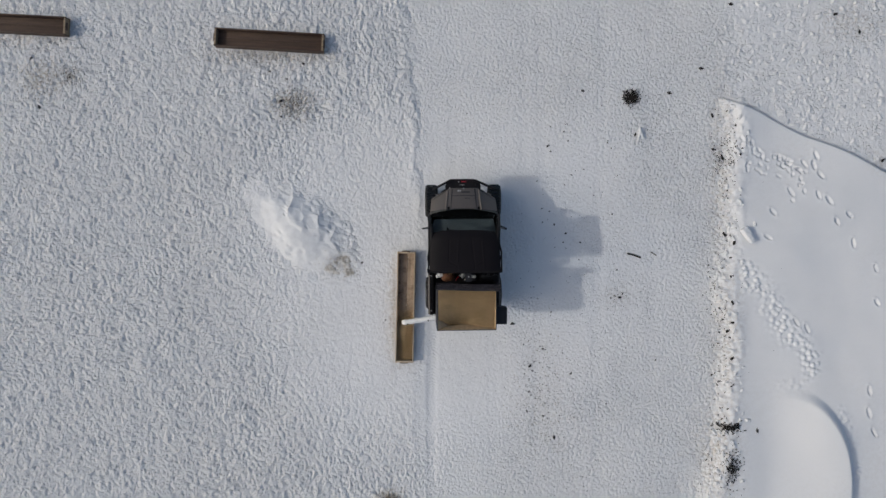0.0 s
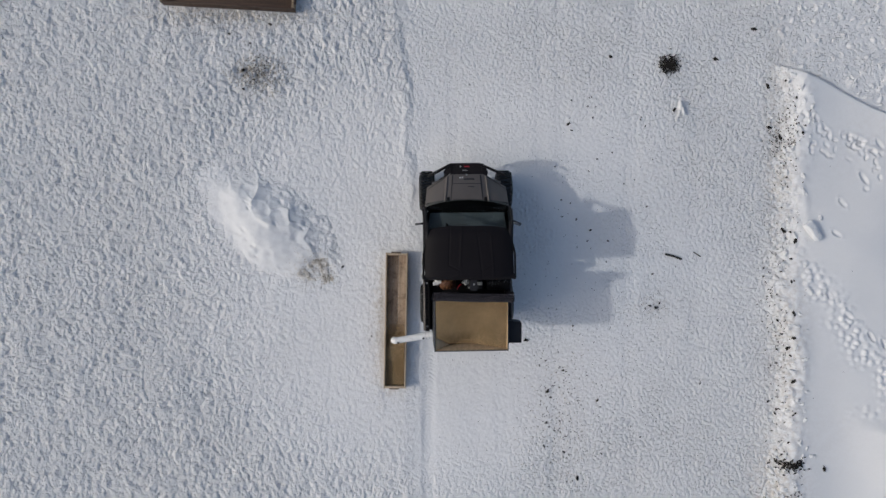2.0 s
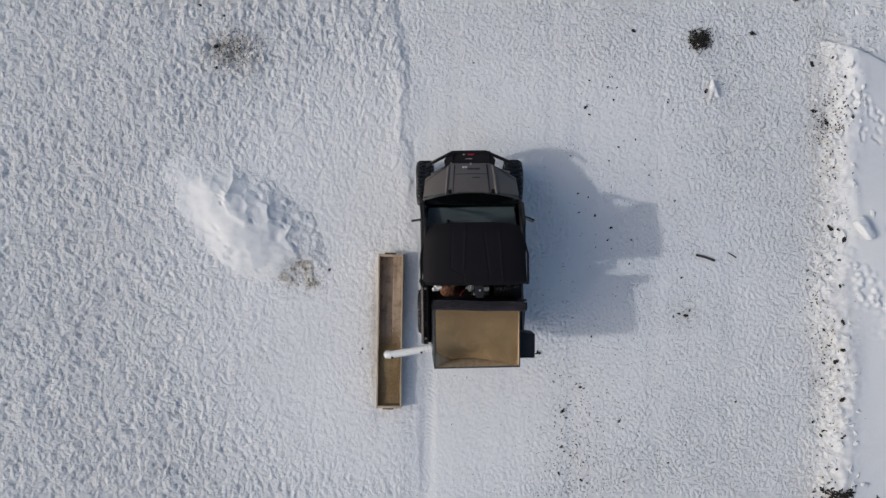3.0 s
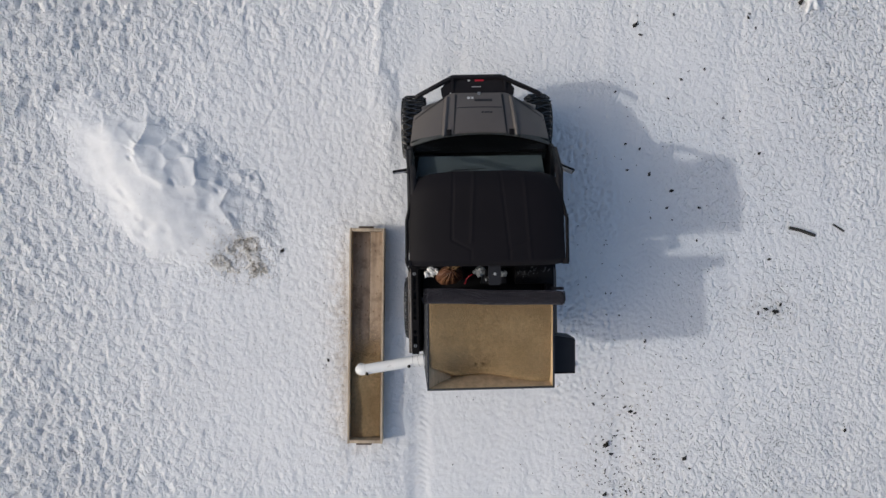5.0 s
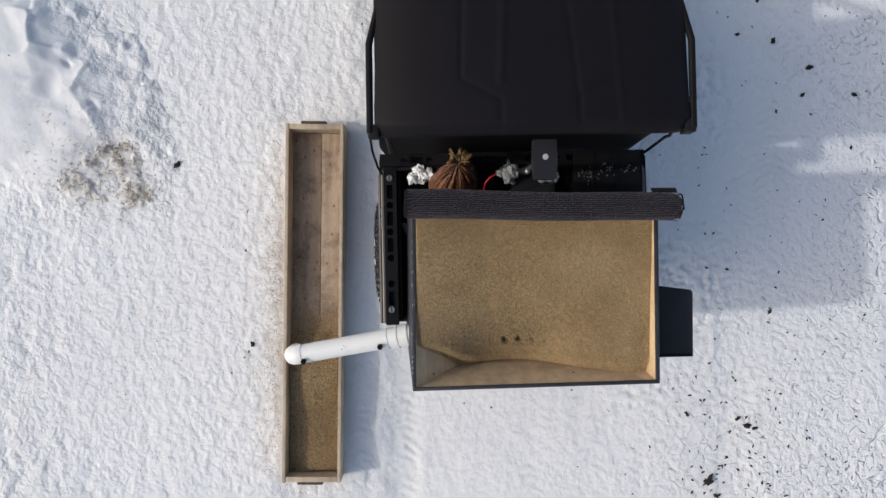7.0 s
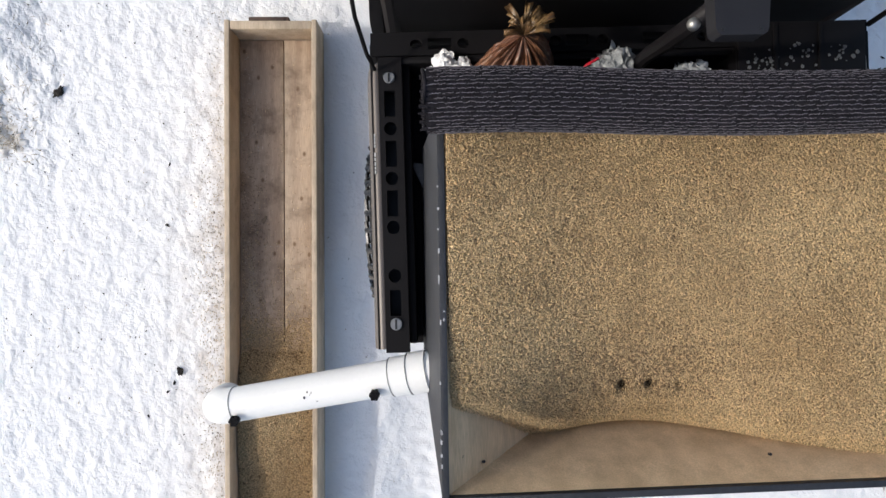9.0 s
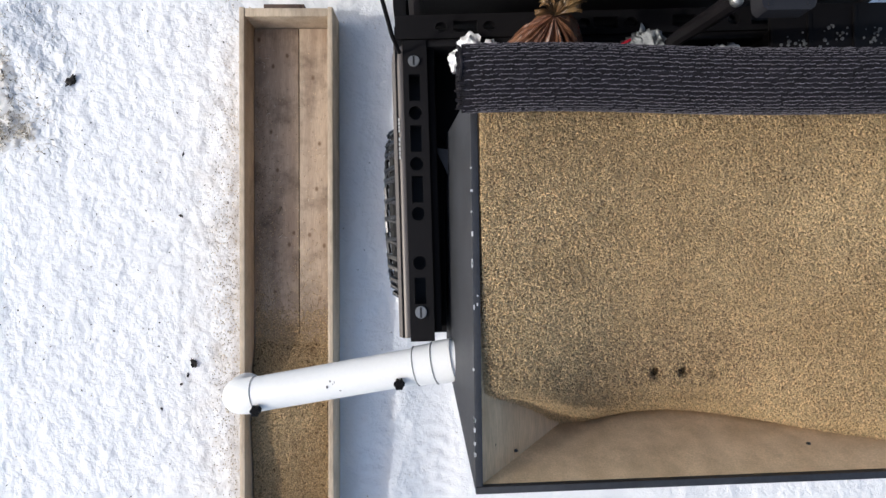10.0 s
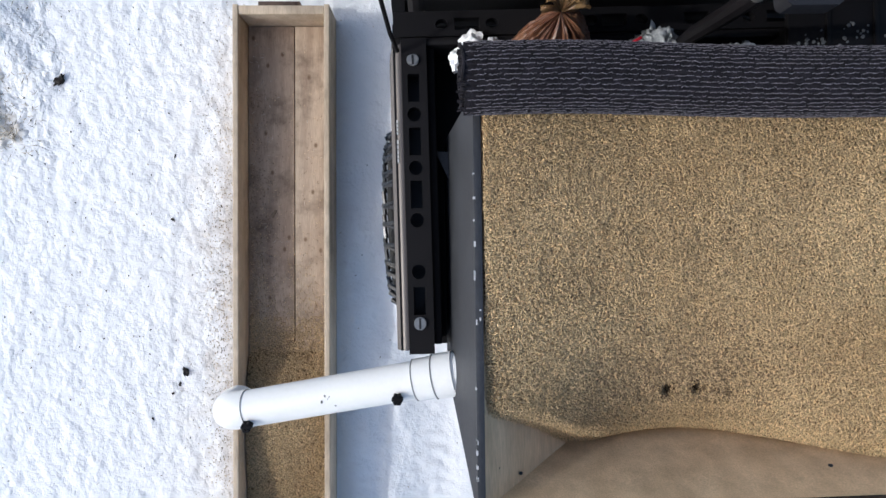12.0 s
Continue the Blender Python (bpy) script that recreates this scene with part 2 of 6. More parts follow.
# ---- building helpers ----
def put_into(bm, other):
    me = bpy.data.meshes.new("tmp")
    other.to_mesh(me)
    other.free()
    bm.from_mesh(me)
    bpy.data.meshes.remove(me)
    return bm


def box(lo, hi, bev=0.004, bm=None, turn=None):
    b = bmesh.new()
    bmesh.ops.create_cube(b, size=1)
    size = [h - l for l, h in zip(lo, hi)]
    mid = [(h + l) / 2 for l, h in zip(lo, hi)]
    bmesh.ops.scale(b, vec=size, verts=b.verts)
    if bev:
        bmesh.ops.bevel(b, geom=list(b.edges), offset=min(bev, min(size) * 0.45), segments=2, profile=0.6, affect="EDGES")
    m = Matrix.Translation(mid)
    bmesh.ops.transform(b, matrix=m @ turn if turn else m, verts=b.verts)
    return put_into(bm, b) if bm else b


def rod(a, c, r, bm=None, seg=12, r2=None, bev=0.0):
    b = bmesh.new()
    a, c = Vector(a), Vector(c)
    bmesh.ops.create_cone(b, cap_ends=True, segments=seg, radius1=r, radius2=r if r2 is None else r2, depth=(c - a).length)
    if bev:
        bmesh.ops.bevel(b, geom=[e for e in b.edges if any(len(f.verts) > 4 for f in e.link_faces)], offset=bev, segments=2, affect="EDGES")
    q = (c - a).to_track_quat("Z", "Y").to_matrix().to_4x4()
    bmesh.ops.transform(b, matrix=Matrix.Translation((a + c) / 2) @ q, verts=b.verts)
    return put_into(bm, b) if bm else b


def pipe(points, r, bm=None, seg=10):
    """A bent tube along points with mitred rings."""
    b = bm or bmesh.new()
    pts = [Vector(p) for p in points]
    rings = []
    side = None
    for i, p in enumerate(pts):
        d = (pts[min(i + 1, len(pts) - 1)] - pts[max(i - 1, 0)]).normalized()
        if side is None:
            side = d.orthogonal().normalized()
        side = (side - d * side.dot(d)).normalized()
        up = d.cross(side)
        rings.append([b.verts.new(p + (side * math.cos(a) + up * math.sin(a)) * r) for a in [math.tau * k / seg for k in range(seg)]])
    for u, v in zip(rings, rings[1:]):
        for k in range(seg):
            b.faces.new((u[k], u[(k + 1) % seg], v[(k + 1) % seg], v[k]))
    b.faces.new(rings[0][::-1]), b.faces.new(rings[-1])
    return b


def slab(f, nu, nv, thick, down=(0, 0, -1)):
    """A curved sheet f(u, v) with thickness."""
    b = bmesh.new()
    d = Vector(down) * thick
    top = [[b.verts.new(f(i / nu, j / nv)) for j in range(nv + 1)] for i in range(nu + 1)]
    low = [[b.verts.new(v.co + d) for v in row] for row in top]
    for i in range(nu):
        for j in range(nv):
            b.faces.new((top[i][j], top[i + 1][j], top[i + 1][j + 1], top[i][j + 1]))
            b.faces.new((low[i][j], low[i][j + 1], low[i + 1][j + 1], low[i + 1][j]))
    edge = [(i, 0) for i in range(nu)] + [(nu, j) for j in range(nv)] + [(i, nv) for i in range(nu, 0, -1)] + [(0, j) for j in range(nv, 0, -1)]
    for (i, j), (k, l) in zip(edge, edge[1:] + edge[:1]):
        b.faces.new((top[i][j], low[i][j], low[k][l], top[k][l]))
    bmesh.ops.recalc_face_normals(b, faces=b.faces)
    return b


def plate(outline, holes, z, thick):
    """A flat plate with an outline and holes, extruded down."""
    b = bmesh.new()
    edges = []
    for loop in [outline, *holes]:
        vs = [b.verts.new((x, y, z)) for x, y in loop]
        edges += [b.edges.new((p, q)) for p, q in zip(vs, vs[1:] + vs[:1])]
    bmesh.ops.triangle_fill(b, use_beauty=True, use_dissolve=False, edges=edges)
    ext = bmesh.ops.extrude_face_region(b, geom=list(b.faces))
    bmesh.ops.translate(b, vec=(0, 0, -thick), verts=[g for g in ext["geom"] if isinstance(g, bmesh.types.BMVert)])
    bmesh.ops.recalc_face_normals(b, faces=b.faces)
    return b


def prism(outline, axis_lo, axis_hi, axis="x"):
    """An outline (a, b) extruded along an axis."""
    b = bmesh.new()
    make = {"x": lambda t, p: (t, p[0], p[1]), "y": lambda t, p: (p[0], t, p[1]), "z": lambda t, p: (p[0], p[1], t)}[axis]
    lo = [b.verts.new(make(axis_lo, p)) for p in outline]
    hi = [b.verts.new(make(axis_hi, p)) for p in outline]
    n = len(outline)
    for k in range(n):
        b.faces.new((lo[k], lo[(k + 1) % n], hi[(k + 1) % n], hi[k]))
    b.faces.new(lo[::-1]), b.faces.new(hi)
    bmesh.ops.recalc_face_normals(b, faces=b.faces)
    return b


def circle(x, y, r, n=16):
    return [(x + r * math.cos(math.tau * k / n), y + r * math.sin(math.tau * k / n)) for k in range(n)]


def finish(bm, name, mat, angle=35):
    me = bpy.data.meshes.new(name)
    bm.to_mesh(me)
    bm.free()
    me.materials.append(mat)
    me.polygons.foreach_set("use_smooth", [True] * len(me.polygons))
    me.set_sharp_from_angle(angle=radians(angle))
    return me


def thing(name, label, category, at=(0, 0, 0), group="", kind=""):
    ob = new(name)
    ob.location = at
    ob.empty_display_size = 0.1
    return tagged(ob, label, category, group, kind)


LENGTHWISE = ((-9.0, 0.70, 1.465, 1.60, 2.44, 2.967, 3.04, 3.65, 9.0), (-8.943, 0.757, 1.574, 1.682, 2.510, 2.955, 3.01, 3.575, 8.925))


def part(name, bm, mat, parent, label="", angle=35):
    """One mesh under a thing or a part, modelled in world metres; the vehicle's parts take its true length."""
    root = parent
    while root.parent:
        root = root.parent
    if root.name.startswith("utility_vehicle"):
        for v in bm.verts:
            v.co.y = float(np.interp(v.co.y, *LENGTHWISE))
    if root.name.startswith("grain_bin"):
        for v in bm.verts:
            v.co.y += 0.028 * max(v.co.x + 0.17, 0) / 1.2 * min(max((1.0 - v.co.y) / 0.5, 0), 1)
    ob = new(name, finish(bm, name, mat, angle))
    ob.parent = parent
    if parent.type == "EMPTY":
        ob.matrix_parent_inverse = Matrix.Translation(-parent.location)
    return tagged(ob, label)


def solo(name, bm, mat, label, category, group="", kind="", angle=35):
    """A top-level thing of one mesh."""
    return tagged(new(name, finish(bm, name, mat, angle)), label, category, group, kind)


def from_arrays(name, verts, faces, mat, smooth=True):
    me = bpy.data.meshes.new(name)
    nf, k = faces.shape
    me.vertices.add(len(verts)), me.loops.add(nf * k), me.polygons.add(nf)
    me.vertices.foreach_set("co", verts.astype(np.float32).ravel())
    me.loops.foreach_set("vertex_index", faces.astype(np.int32).ravel())
    me.polygons.foreach_set("loop_start", np.arange(0, nf * k, k, dtype=np.int32))
    me.polygons.foreach_set("loop_total", np.full(nf, k, dtype=np.int32))
    me.polygons.foreach_set("use_smooth", np.full(nf, smooth))
    me.materials.append(mat)
    me.update(calc_edges=True)
    me.validate()
    return new(name, me)


def kernels(name, pos, length, width, mat, tilt=0.35, flat=1.0):
    """Many spindle-shaped grains or flakes as one mesh."""
    n = len(pos)
    base = np.array([(0.5, 0, 0), (-0.5, 0, 0), (0, 0.5, -0.2), (0, 0, 0.5), (0, -0.5, -0.2)])
    tri = np.array([(0, 2, 3), (0, 3, 4), (1, 3, 2), (1, 4, 3), (0, 4, 2), (1, 2, 4)])
    ln = length * np.random.uniform(0.75, 1.2, n)
    wd = width * np.random.uniform(0.8, 1.2, n)
    v = np.repeat(base[None], n, 0)
    v = v * np.stack([ln, wd, wd * flat], 1)[:, None, :]
    a, t = np.random.uniform(0, math.tau, n), np.random.normal(0, tilt, n)
    ct, st = np.cos(t)[:, None], np.sin(t)[:, None]
    x, z = v[..., 0] * ct - v[..., 2] * st, v[..., 0] * st + v[..., 2] * ct
    ca, sa = np.cos(a)[:, None], np.sin(a)[:, None]
    v = np.stack([x * ca - v[..., 1] * sa, x * sa + v[..., 1] * ca, z], -1) + pos[:, None, :]
    f = (tri[None] + 5 * np.arange(n)[:, None, None]).reshape(-1, 3)
    return from_arrays(name, v.reshape(-1, 3), f, mat)


_tab = np.random.RandomState(5).uniform(0, math.tau, (256, 256))


def perlin(x, y, s=0):
    """Gradient noise of arrays, about -0.7 to 0.7."""
    xi, yi = np.floor(x).astype(int), np.floor(y).astype(int)
    fx, fy = x - xi, y - yi
    ux, uy = fx * fx * (3 - 2 * fx), fy * fy * (3 - 2 * fy)

    def g(i, j):
        a = _tab[(xi + i + 37 * s) & 255, (yi + j + 91 * s) & 255]
        return np.cos(a) * (fx - i) + np.sin(a) * (fy - j)
    return (g(0, 0) * (1 - ux) + g(1, 0) * ux) * (1 - uy) + (g(0, 1) * (1 - ux) + g(1, 1) * ux) * uy


def cells(x, y, s=0):
    """Scattered points, one in each unit cell: how far the nearest lies, and two random numbers of its own."""
    xi, yi = np.floor(x).astype(int), np.floor(y).astype(int)
    best, one, two = np.full(x.shape, 9.0), np.zeros(x.shape), np.zeros(x.shape)
    for i in (-1, 0, 1):
        for j in (-1, 0, 1):
            a = _tab[(xi + i + 53 * s) & 255, (yi + j + 29 * s) & 255]
            b = _tab[(xi + i + 19 + 11 * s) & 255, (yi + j + 71 + 7 * s) & 255]
            d = np.hypot(x - xi - i - a / math.tau, y - yi - j - b / math.tau)
            near = d < best
            best, one, two = np.where(near, d, best), np.where(near, (a * 7.3) % 1, one), np.where(near, (b * 5.9) % 1, two)
    return best, one, two


def ramp(x, a, b):
    t = np.clip((x - a) / (b - a), 0, 1)
    return t * t * (3 - 2 * t)


# ---- ground ----
def spread(*spans):
    """Grid lines: (from, to, step) spans joined."""
    out = []
    for a, b, s in spans:
        out.append(np.linspace(a, b, max(int(round((b - a) / s)), 1), endpoint=False))
    return np.concatenate(out + [[spans[-1][1]]])


GX = np.concatenate([[-3000, -800, -200, -60, -25, -15], spread((-10.6, -4.6, 0.027), (-4.6, -2.4, 0.019), (-2.4, 0, 0.0135), (0, 4.5, 0.018), (4.5, 6, 0.022), (6, 10.6, 0.024)), [15, 25, 60, 200, 800, 3000]])
GY = np.concatenate([[-3000, -800, -200, -60, -20, -9], spread((-4.3, -1, 0.025), (-1, 2.4, 0.015), (2.4, 8.5, 0.025)), [13, 20, 60, 200, 800, 3000]])


def bank_line(y):
    """x of the dirty snow bank's foot."""
    return 6.04 + 0.08 * np.sin(y * 1.1 + 3.4) + 0.07 * np.sin(y * 2.7 + 1) - 0.30 * ramp(-y, 0.9, 2.2)


def lane_edge(y):
    """x of the line where the trampled yard meets the driven lane."""
    return -0.50 - 0.12 * np.clip(y - 3.5, 0, 6) - 0.04 * np.clip(-1.0 - y, 0, 3)


def plateau(x, y):
    """1 on the untouched snow behind the bank, 0 elsewhere."""
    diag = 5.68 - (x - 6.0) * 0.447 + 0.035 * np.sin(x * 3)
    return ramp(x - bank_line(y), 0.0, 0.55) * ramp(diag - y, -0.03, 0.05)


def ground_height():
    X, Y = np.meshgrid(GX, GY)
    inside = ramp(14.5 - np.abs(X), 0, 2) * ramp(11 - np.abs(Y), 0, 3)
    side = lane_edge(Y)
    west = 1 - ramp(X - side + 0.06 * np.sin(Y * 0.9 + 1) + 0.22 * perlin(X * 1.3, Y * 1.3, 33), -0.22, 0.28)
    pl = plateau(X, Y)
    lane = (1 - west) * (1 - pl)
    Z = 0.035 * perlin(X * 0.35, Y * 0.35, 1) + 0.012 * perlin(X * 1.1, Y * 1.1, 2)
    wx, wy = X + 0.05 * perlin(X * 4, Y * 4, 31), Y + 0.05 * perlin(X * 4, Y * 4, 32)
    near = ramp(np.hypot((X + 0.9) / 1.5, (Y - 0.9) / 2.0), 0.8, 2.6)
    far = ramp(np.hypot(X / 1.35, Y - 1.8), 2.6, 4.4)
    calm = (0.26 + 0.91 * near) * (1 + 0.28 * far)
    d, one, two = cells(wx * 9.0 + wy * 2.4, wy * 7.4 - wx * 1.2, 3)
    pits = (1 - ramp(d, 0.18, 0.34 + 0.34 * two)) * one ** 1.4
    d, one, two = cells(wx * 17 - wy * 5, wy * 14 + wx * 3, 4)
    small = (1 - ramp(d, 0.12, 0.35 + 0.30 * two)) * one
    Z += west * calm * (0.016 * perlin(X * 3, Y * 3, 24) + 0.014 * perlin(wx * 8.5, wy * 7.5, 35) - (0.014 + 0.010 * far) * pits - (0.009 + 0.004 * far) * small + 0.009 * perlin(X * 26, Y * 22, 5) + 0.006 * perlin(X * 45, Y * 40, 25))
    Z += west * (0.5 + 0.5 * near) * 0.009 * perlin((0.94 * wx + 0.35 * wy) * 20, (0.35 * wx - 0.94 * wy) * 8, 64) * np.clip(0.6 + perlin(X * 3, Y * 3, 65), 0.2, 1)
    patch = ramp(perlin(X * 0.7, Y * 0.55, 26), -0.3, 0.25)
    Z += lane * (0.006 * perlin(X * 3 + Y, Y * 3, 6) + 0.004 * perlin(wx * 9, wy * 7, 7) * patch + (0.002 + 0.006 * far) * perlin(X * 22, Y * 16, 12) + 0.0015 * perlin(X * 42, Y * 34, 13))
    Z += west * 0.03
    close = np.exp(-((X + 1.3) / 1.6) ** 4 - ((Y - 0.9) / 2.4) ** 4)
    Z += close * (0.003 * perlin(X * 26 + 8 * Y, Y * 20, 27) + 0.002 * np.abs(perlin(X * 15 + 5 * Y, Y * 12, 28)) + 0.002 * perlin(X * 50, Y * 44, 29))
    # snow pressed by the chained wheels in passing
    press = np.exp(-((X - 1.62) / 0.45) ** 4 - ((Y - 1.7) / 1.9) ** 4) * np.clip(0.7 + 1.2 * perlin(X * 2, Y * 1.5, 59), 0.1, 1.2)
    d, one, two = cells(wx * 17 + wy * 6, wy * 15 - wx * 8, 60)
    Z -= press * (0.026 * (1 - ramp(d, 0.12, 0.35 + 0.25 * two)) * (0.3 + one) + 0.004 * perlin(X * 30, Y * 26, 63))
    strip = np.exp(-((X + 0.53) / 0.16) ** 4 - ((Y - 0.9) / 1.6) ** 4)
    Z += strip * (0.022 * perlin(X * 5, Y * 4, 56) + 0.012 * perlin(X * 11, Y * 9, 57) + 0.004 * perlin(X * 26, Y * 22, 58))
    marks = lane * (1 + 1.1 * far) * (0.35 + 0.65 * patch) * (0.75 + 0.25 * ramp(X, 2.0, 3.5)) * (0.06 + 0.94 * ramp(np.hypot((X + 0.4) / 1.7, (Y - 0.7) / 2.0), 0.8, 2.1))
    Z += pl * (0.15 + 0.10 * perlin(X * 0.6, Y * 0.5, 8) + 0.015 * perlin(X * 2, Y * 2, 9))
    bank = np.exp(-((X - bank_line(Y) - 0.25) / 0.28) ** 2) * ramp(5.7 - Y, 0, 0.5)
    Z += bank * (0.03 + 0.04 * perlin(X * 3.2, Y * 3.2, 10) + 0.022 * perlin(X * 8, Y * 8, 11))
    Z += bank * (0.016 * (1 - ramp(cells(X * 6, Y * 6, 9)[0], 0.2, 0.6)) + 0.010 * perlin(X * 16, Y * 16, 14))
    # narrow crack along the untouched snow
    crack = Y - 5.68 + (X - 6.0) * 0.447 - 0.035 * np.sin(X * 3) - 0.02 * perlin(X * 5, Y * 5, 15)
    Z -= 0.05 * np.exp(-((crack - 0.02) / 0.035) ** 2) * ramp(X, 5.9, 6.4)
    # drift mound with a crescent lee side, and the rubble path round it
    r = np.hypot((X - 7.75) / 1.38, (Y + 3.0) / 2.1)
    Z += 0.24 * (1 - ramp(r, 0.86, 1.0)) * ramp(X - 0.10 * Y, 7.3, 9.4)
    rubble = np.exp(-((r - 1.06) / 0.07) ** 2) * ramp(X - 0.6 * Y, 7.6, 8.8)
    trail = np.exp(-((Y - 1.9 + (X - 6.5) * 1.35) / 0.42) ** 2) * ramp(X, 6.3, 6.7) * (1 - ramp(X, 8.2, 8.6))
    Z += (0.7 * rubble + trail) * ramp(perlin(X * 1.7, Y * 1.7, 18), -0.25, 0.2) * (0.04 * (1 - ramp(cells(X * 7.5, Y * 7.5, 16)[0], 0.15, 0.5)) - 0.008 + 0.012 * perlin(X * 14, Y * 14, 17))
    # wheel tracks with tread
    for xc, w, d, amp, y0, y1 in ((-0.26, 0.11, 0.013, 0.006, -9, 3.4), (1.05, 0.13, 0.004, 0.003, -9, 3.4), (-0.56, 0.10, 0.006, 0.004, -9, 0.3), (0.55, 0.12, 0.003, 0.004, -9, 0.2), (2.1, 0.13, 0.008, 0.004, -9, 9), (3.45, 0.13, 0.008, 0.004, -9, 9), (0.1, 0.12, 0.006, 0.004, 3.4, 9), (1.7, 0.12, 0.006, 0.004, 3.4, 9), (4.6, 0.13, 0.006, 0.004, -9, 9), (2.35, 0.15, 0.004, 0.006, 0.2, 4.2)):
        u = X - xc - 0.05 * np.sin(Y * 0.5 + xc * 3)
        on = np.exp(-(u / w) ** 4) * ramp(Y, y0, y0 + 0.3) * (1 - ramp(Y, y1 - 0.3, y1))
        Z += on * (-d + amp * 0.75 * np.tanh(3 * np.sin((Y + 0.55 * np.abs(u) + 0.035 * perlin(X * 5, Y * 5, 38)) * math.tau / 0.068)) * np.clip(0.45 + perlin(X * 2, Y * 2, 20) + 1.5 * perlin(X * 9, Y * 6, 39), 0, 1.3))
    # scarp where the plough stopped
    u = X - (side - 0.04 + 0.06 * np.sin(Y * 1.3) + 0.25 * perlin(X * 0.9, Y * 0.9, 34) + 0.10 * perlin(X * 4, Y * 4, 37))
    Z -= 0.024 * np.exp(-((u - 0.05) / 0.07) ** 2) * ramp(Y, 2.6, 3.2) * np.clip(0.5 + 1.6 * perlin(X * 2, Y * 2.5, 22), 0, 1.3)
    Z += 0.022 * np.exp(-((u + 0.08) / 0.10) ** 2) * ramp(Y, 2.6, 3.2) * np.clip(0.6 + 1.4 * perlin(X * 3, Y * 3, 36), 0, 1.3)
    # hoof prints
    rng = np.random.RandomState(11)

    def stamp(x, y, ang, a, b, depth, rim=0.35):
        R = max(a, b) * 2.2
        i0, i1 = np.searchsorted(GX, (x - R, x + R))
        j0, j1 = np.searchsorted(GY, (y - R, y + R))
        if i1 - i0 < 2 or j1 - j0 < 2:
            return
        dx, dy = X[j0:j1, i0:i1] - x, Y[j0:j1, i0:i1] - y
        c, s = math.cos(ang), math.sin(ang)
        q = ((dx * c + dy * s) / a) ** 2 + ((dy * c - dx * s) / b) ** 2
        Z[j0:j1, i0:i1] += depth * (-np.exp(-q * q) + rim * np.exp(-((np.sqrt(q) - 1.45) / 0.35) ** 2))

    for _ in range(2500):
        x, y = rng.uniform(-10.5, -0.6), rng.uniform(-4.3, 8.4)
        soft = min(1.0, max(0.0, math.hypot((x + 0.9) / 1.5, (y - 0.9) / 2.0) - 0.9))
        stamp(x, y, rng.normal(1.95, 0.7), rng.uniform(0.035, 0.07), rng.uniform(0.022, 0.045), soft * rng.uniform(0.004, 0.014) * rng.choice((1, 1, -0.5)), 0.15)
    for _ in range(900):
        x, y = rng.uniform(6.1, 10.5), rng.uniform(4.0, 8.4)
        if y > 5.75 - (x - 6.0) * 0.447:
            stamp(x, y, rng.uniform(0, 3), rng.uniform(0.03, 0.07), rng.uniform(0.018, 0.04), rng.uniform(-0.035, 0.02), 0.1)
    for x, y in ((7.68, 3.47), (8.28, 3.41), (8.52, 3.29), (7.28, 3.02), (8.7, 2.82), (8.98, 2.97), (7.16, 2.45), (9.08, 2.34), (8.18, 4.07), (8.33, 3.85), (7.87, 3.95), (7.97, 4.1), (8.23, 4.29), (9.56, 1.78), (9.6, 1.02), (9.43, -0.94), (9.43, -1.44), (9.56, -1.88), (7.39, 0.94), (7.81, 0.56), (8.05, 0.42), (7.01, 1.32)):
        stamp(x, y, rng.normal(-1.0, 0.25), rng.uniform(0.08, 0.11), rng.uniform(0.03, 0.04), rng.uniform(0.03, 0.05), 0.25)
    for _ in range(60):
        x = rng.uniform(6.5, 8.0)
        stamp(x, 5.0 - (x - 6.0) * 0.5 - abs(rng.normal(0, 0.35)), rng.normal(-1.0, 0.5), rng.uniform(0.05, 0.08), rng.uniform(0.022, 0.035), rng.uniform(0.015, 0.035), 0.3)
    # settled flat under the trough and the wheels
    for x, y, a, b in ((-0.92, 0.83, 0.25, 1.34), (-0.32, 1.17, 0.14, 0.2), (1.05, 1.17, 0.14, 0.2), (-0.35, 3.19, 0.14, 0.2), (1.02, 3.19, 0.14, 0.2)):
        k = np.exp(-((np.abs(X - x) / a) ** 6 + (np.abs(Y - y) / b) ** 6))
        Z = Z * (1 - k) + 0.0 * k
    stain = np.zeros_like(X)
    for x, y, a, b, s in ((-1.24, 0.75, 0.16, 1.3, 0.4), (-1.0, -0.5, 0.3, 0.2, 0.3), (-3.5, 5.35, 0.5, 0.4, 0.5), (-9.2, 5.9, 0.6, 0.5, 0.5), (-8.55, 5.97, 0.3, 0.25, 0.6), (-4.0, 6.4, 1.4, 0.25, 0.5), (-2.45, 1.75, 0.32, 0.25, 0.4), (-9.9, 6.75, 1.6, 0.25, 0.45), (6.15, 3.9, 0.28, 2.0, 0.5), (6.3, 0.2, 0.3, 2.0, 0.5), (6.15, -2.4, 0.45, 1.3, 0.6), (4.15, 5.58, 0.2, 0.16, 0.7), (2.2, -1.2, 0.7, 1.6, 0.16), (-1.24, -3.55, 0.3, 0.25, 0.9), (3.85, 1.1, 0.4, 0.3, 0.3), (9.1, 7.3, 0.8, 0.5, 0.5), (9.75, 4.2, 0.3, 0.3, 0.4)):
        stain = np.maximum(stain, s * np.exp(-((X - x) / a) ** 2 - ((Y - y) / b) ** 2))
    stain = np.maximum(stain, 0.10 * np.clip(perlin(X * 0.45, Y * 0.45, 30) * 2, 0, 1))
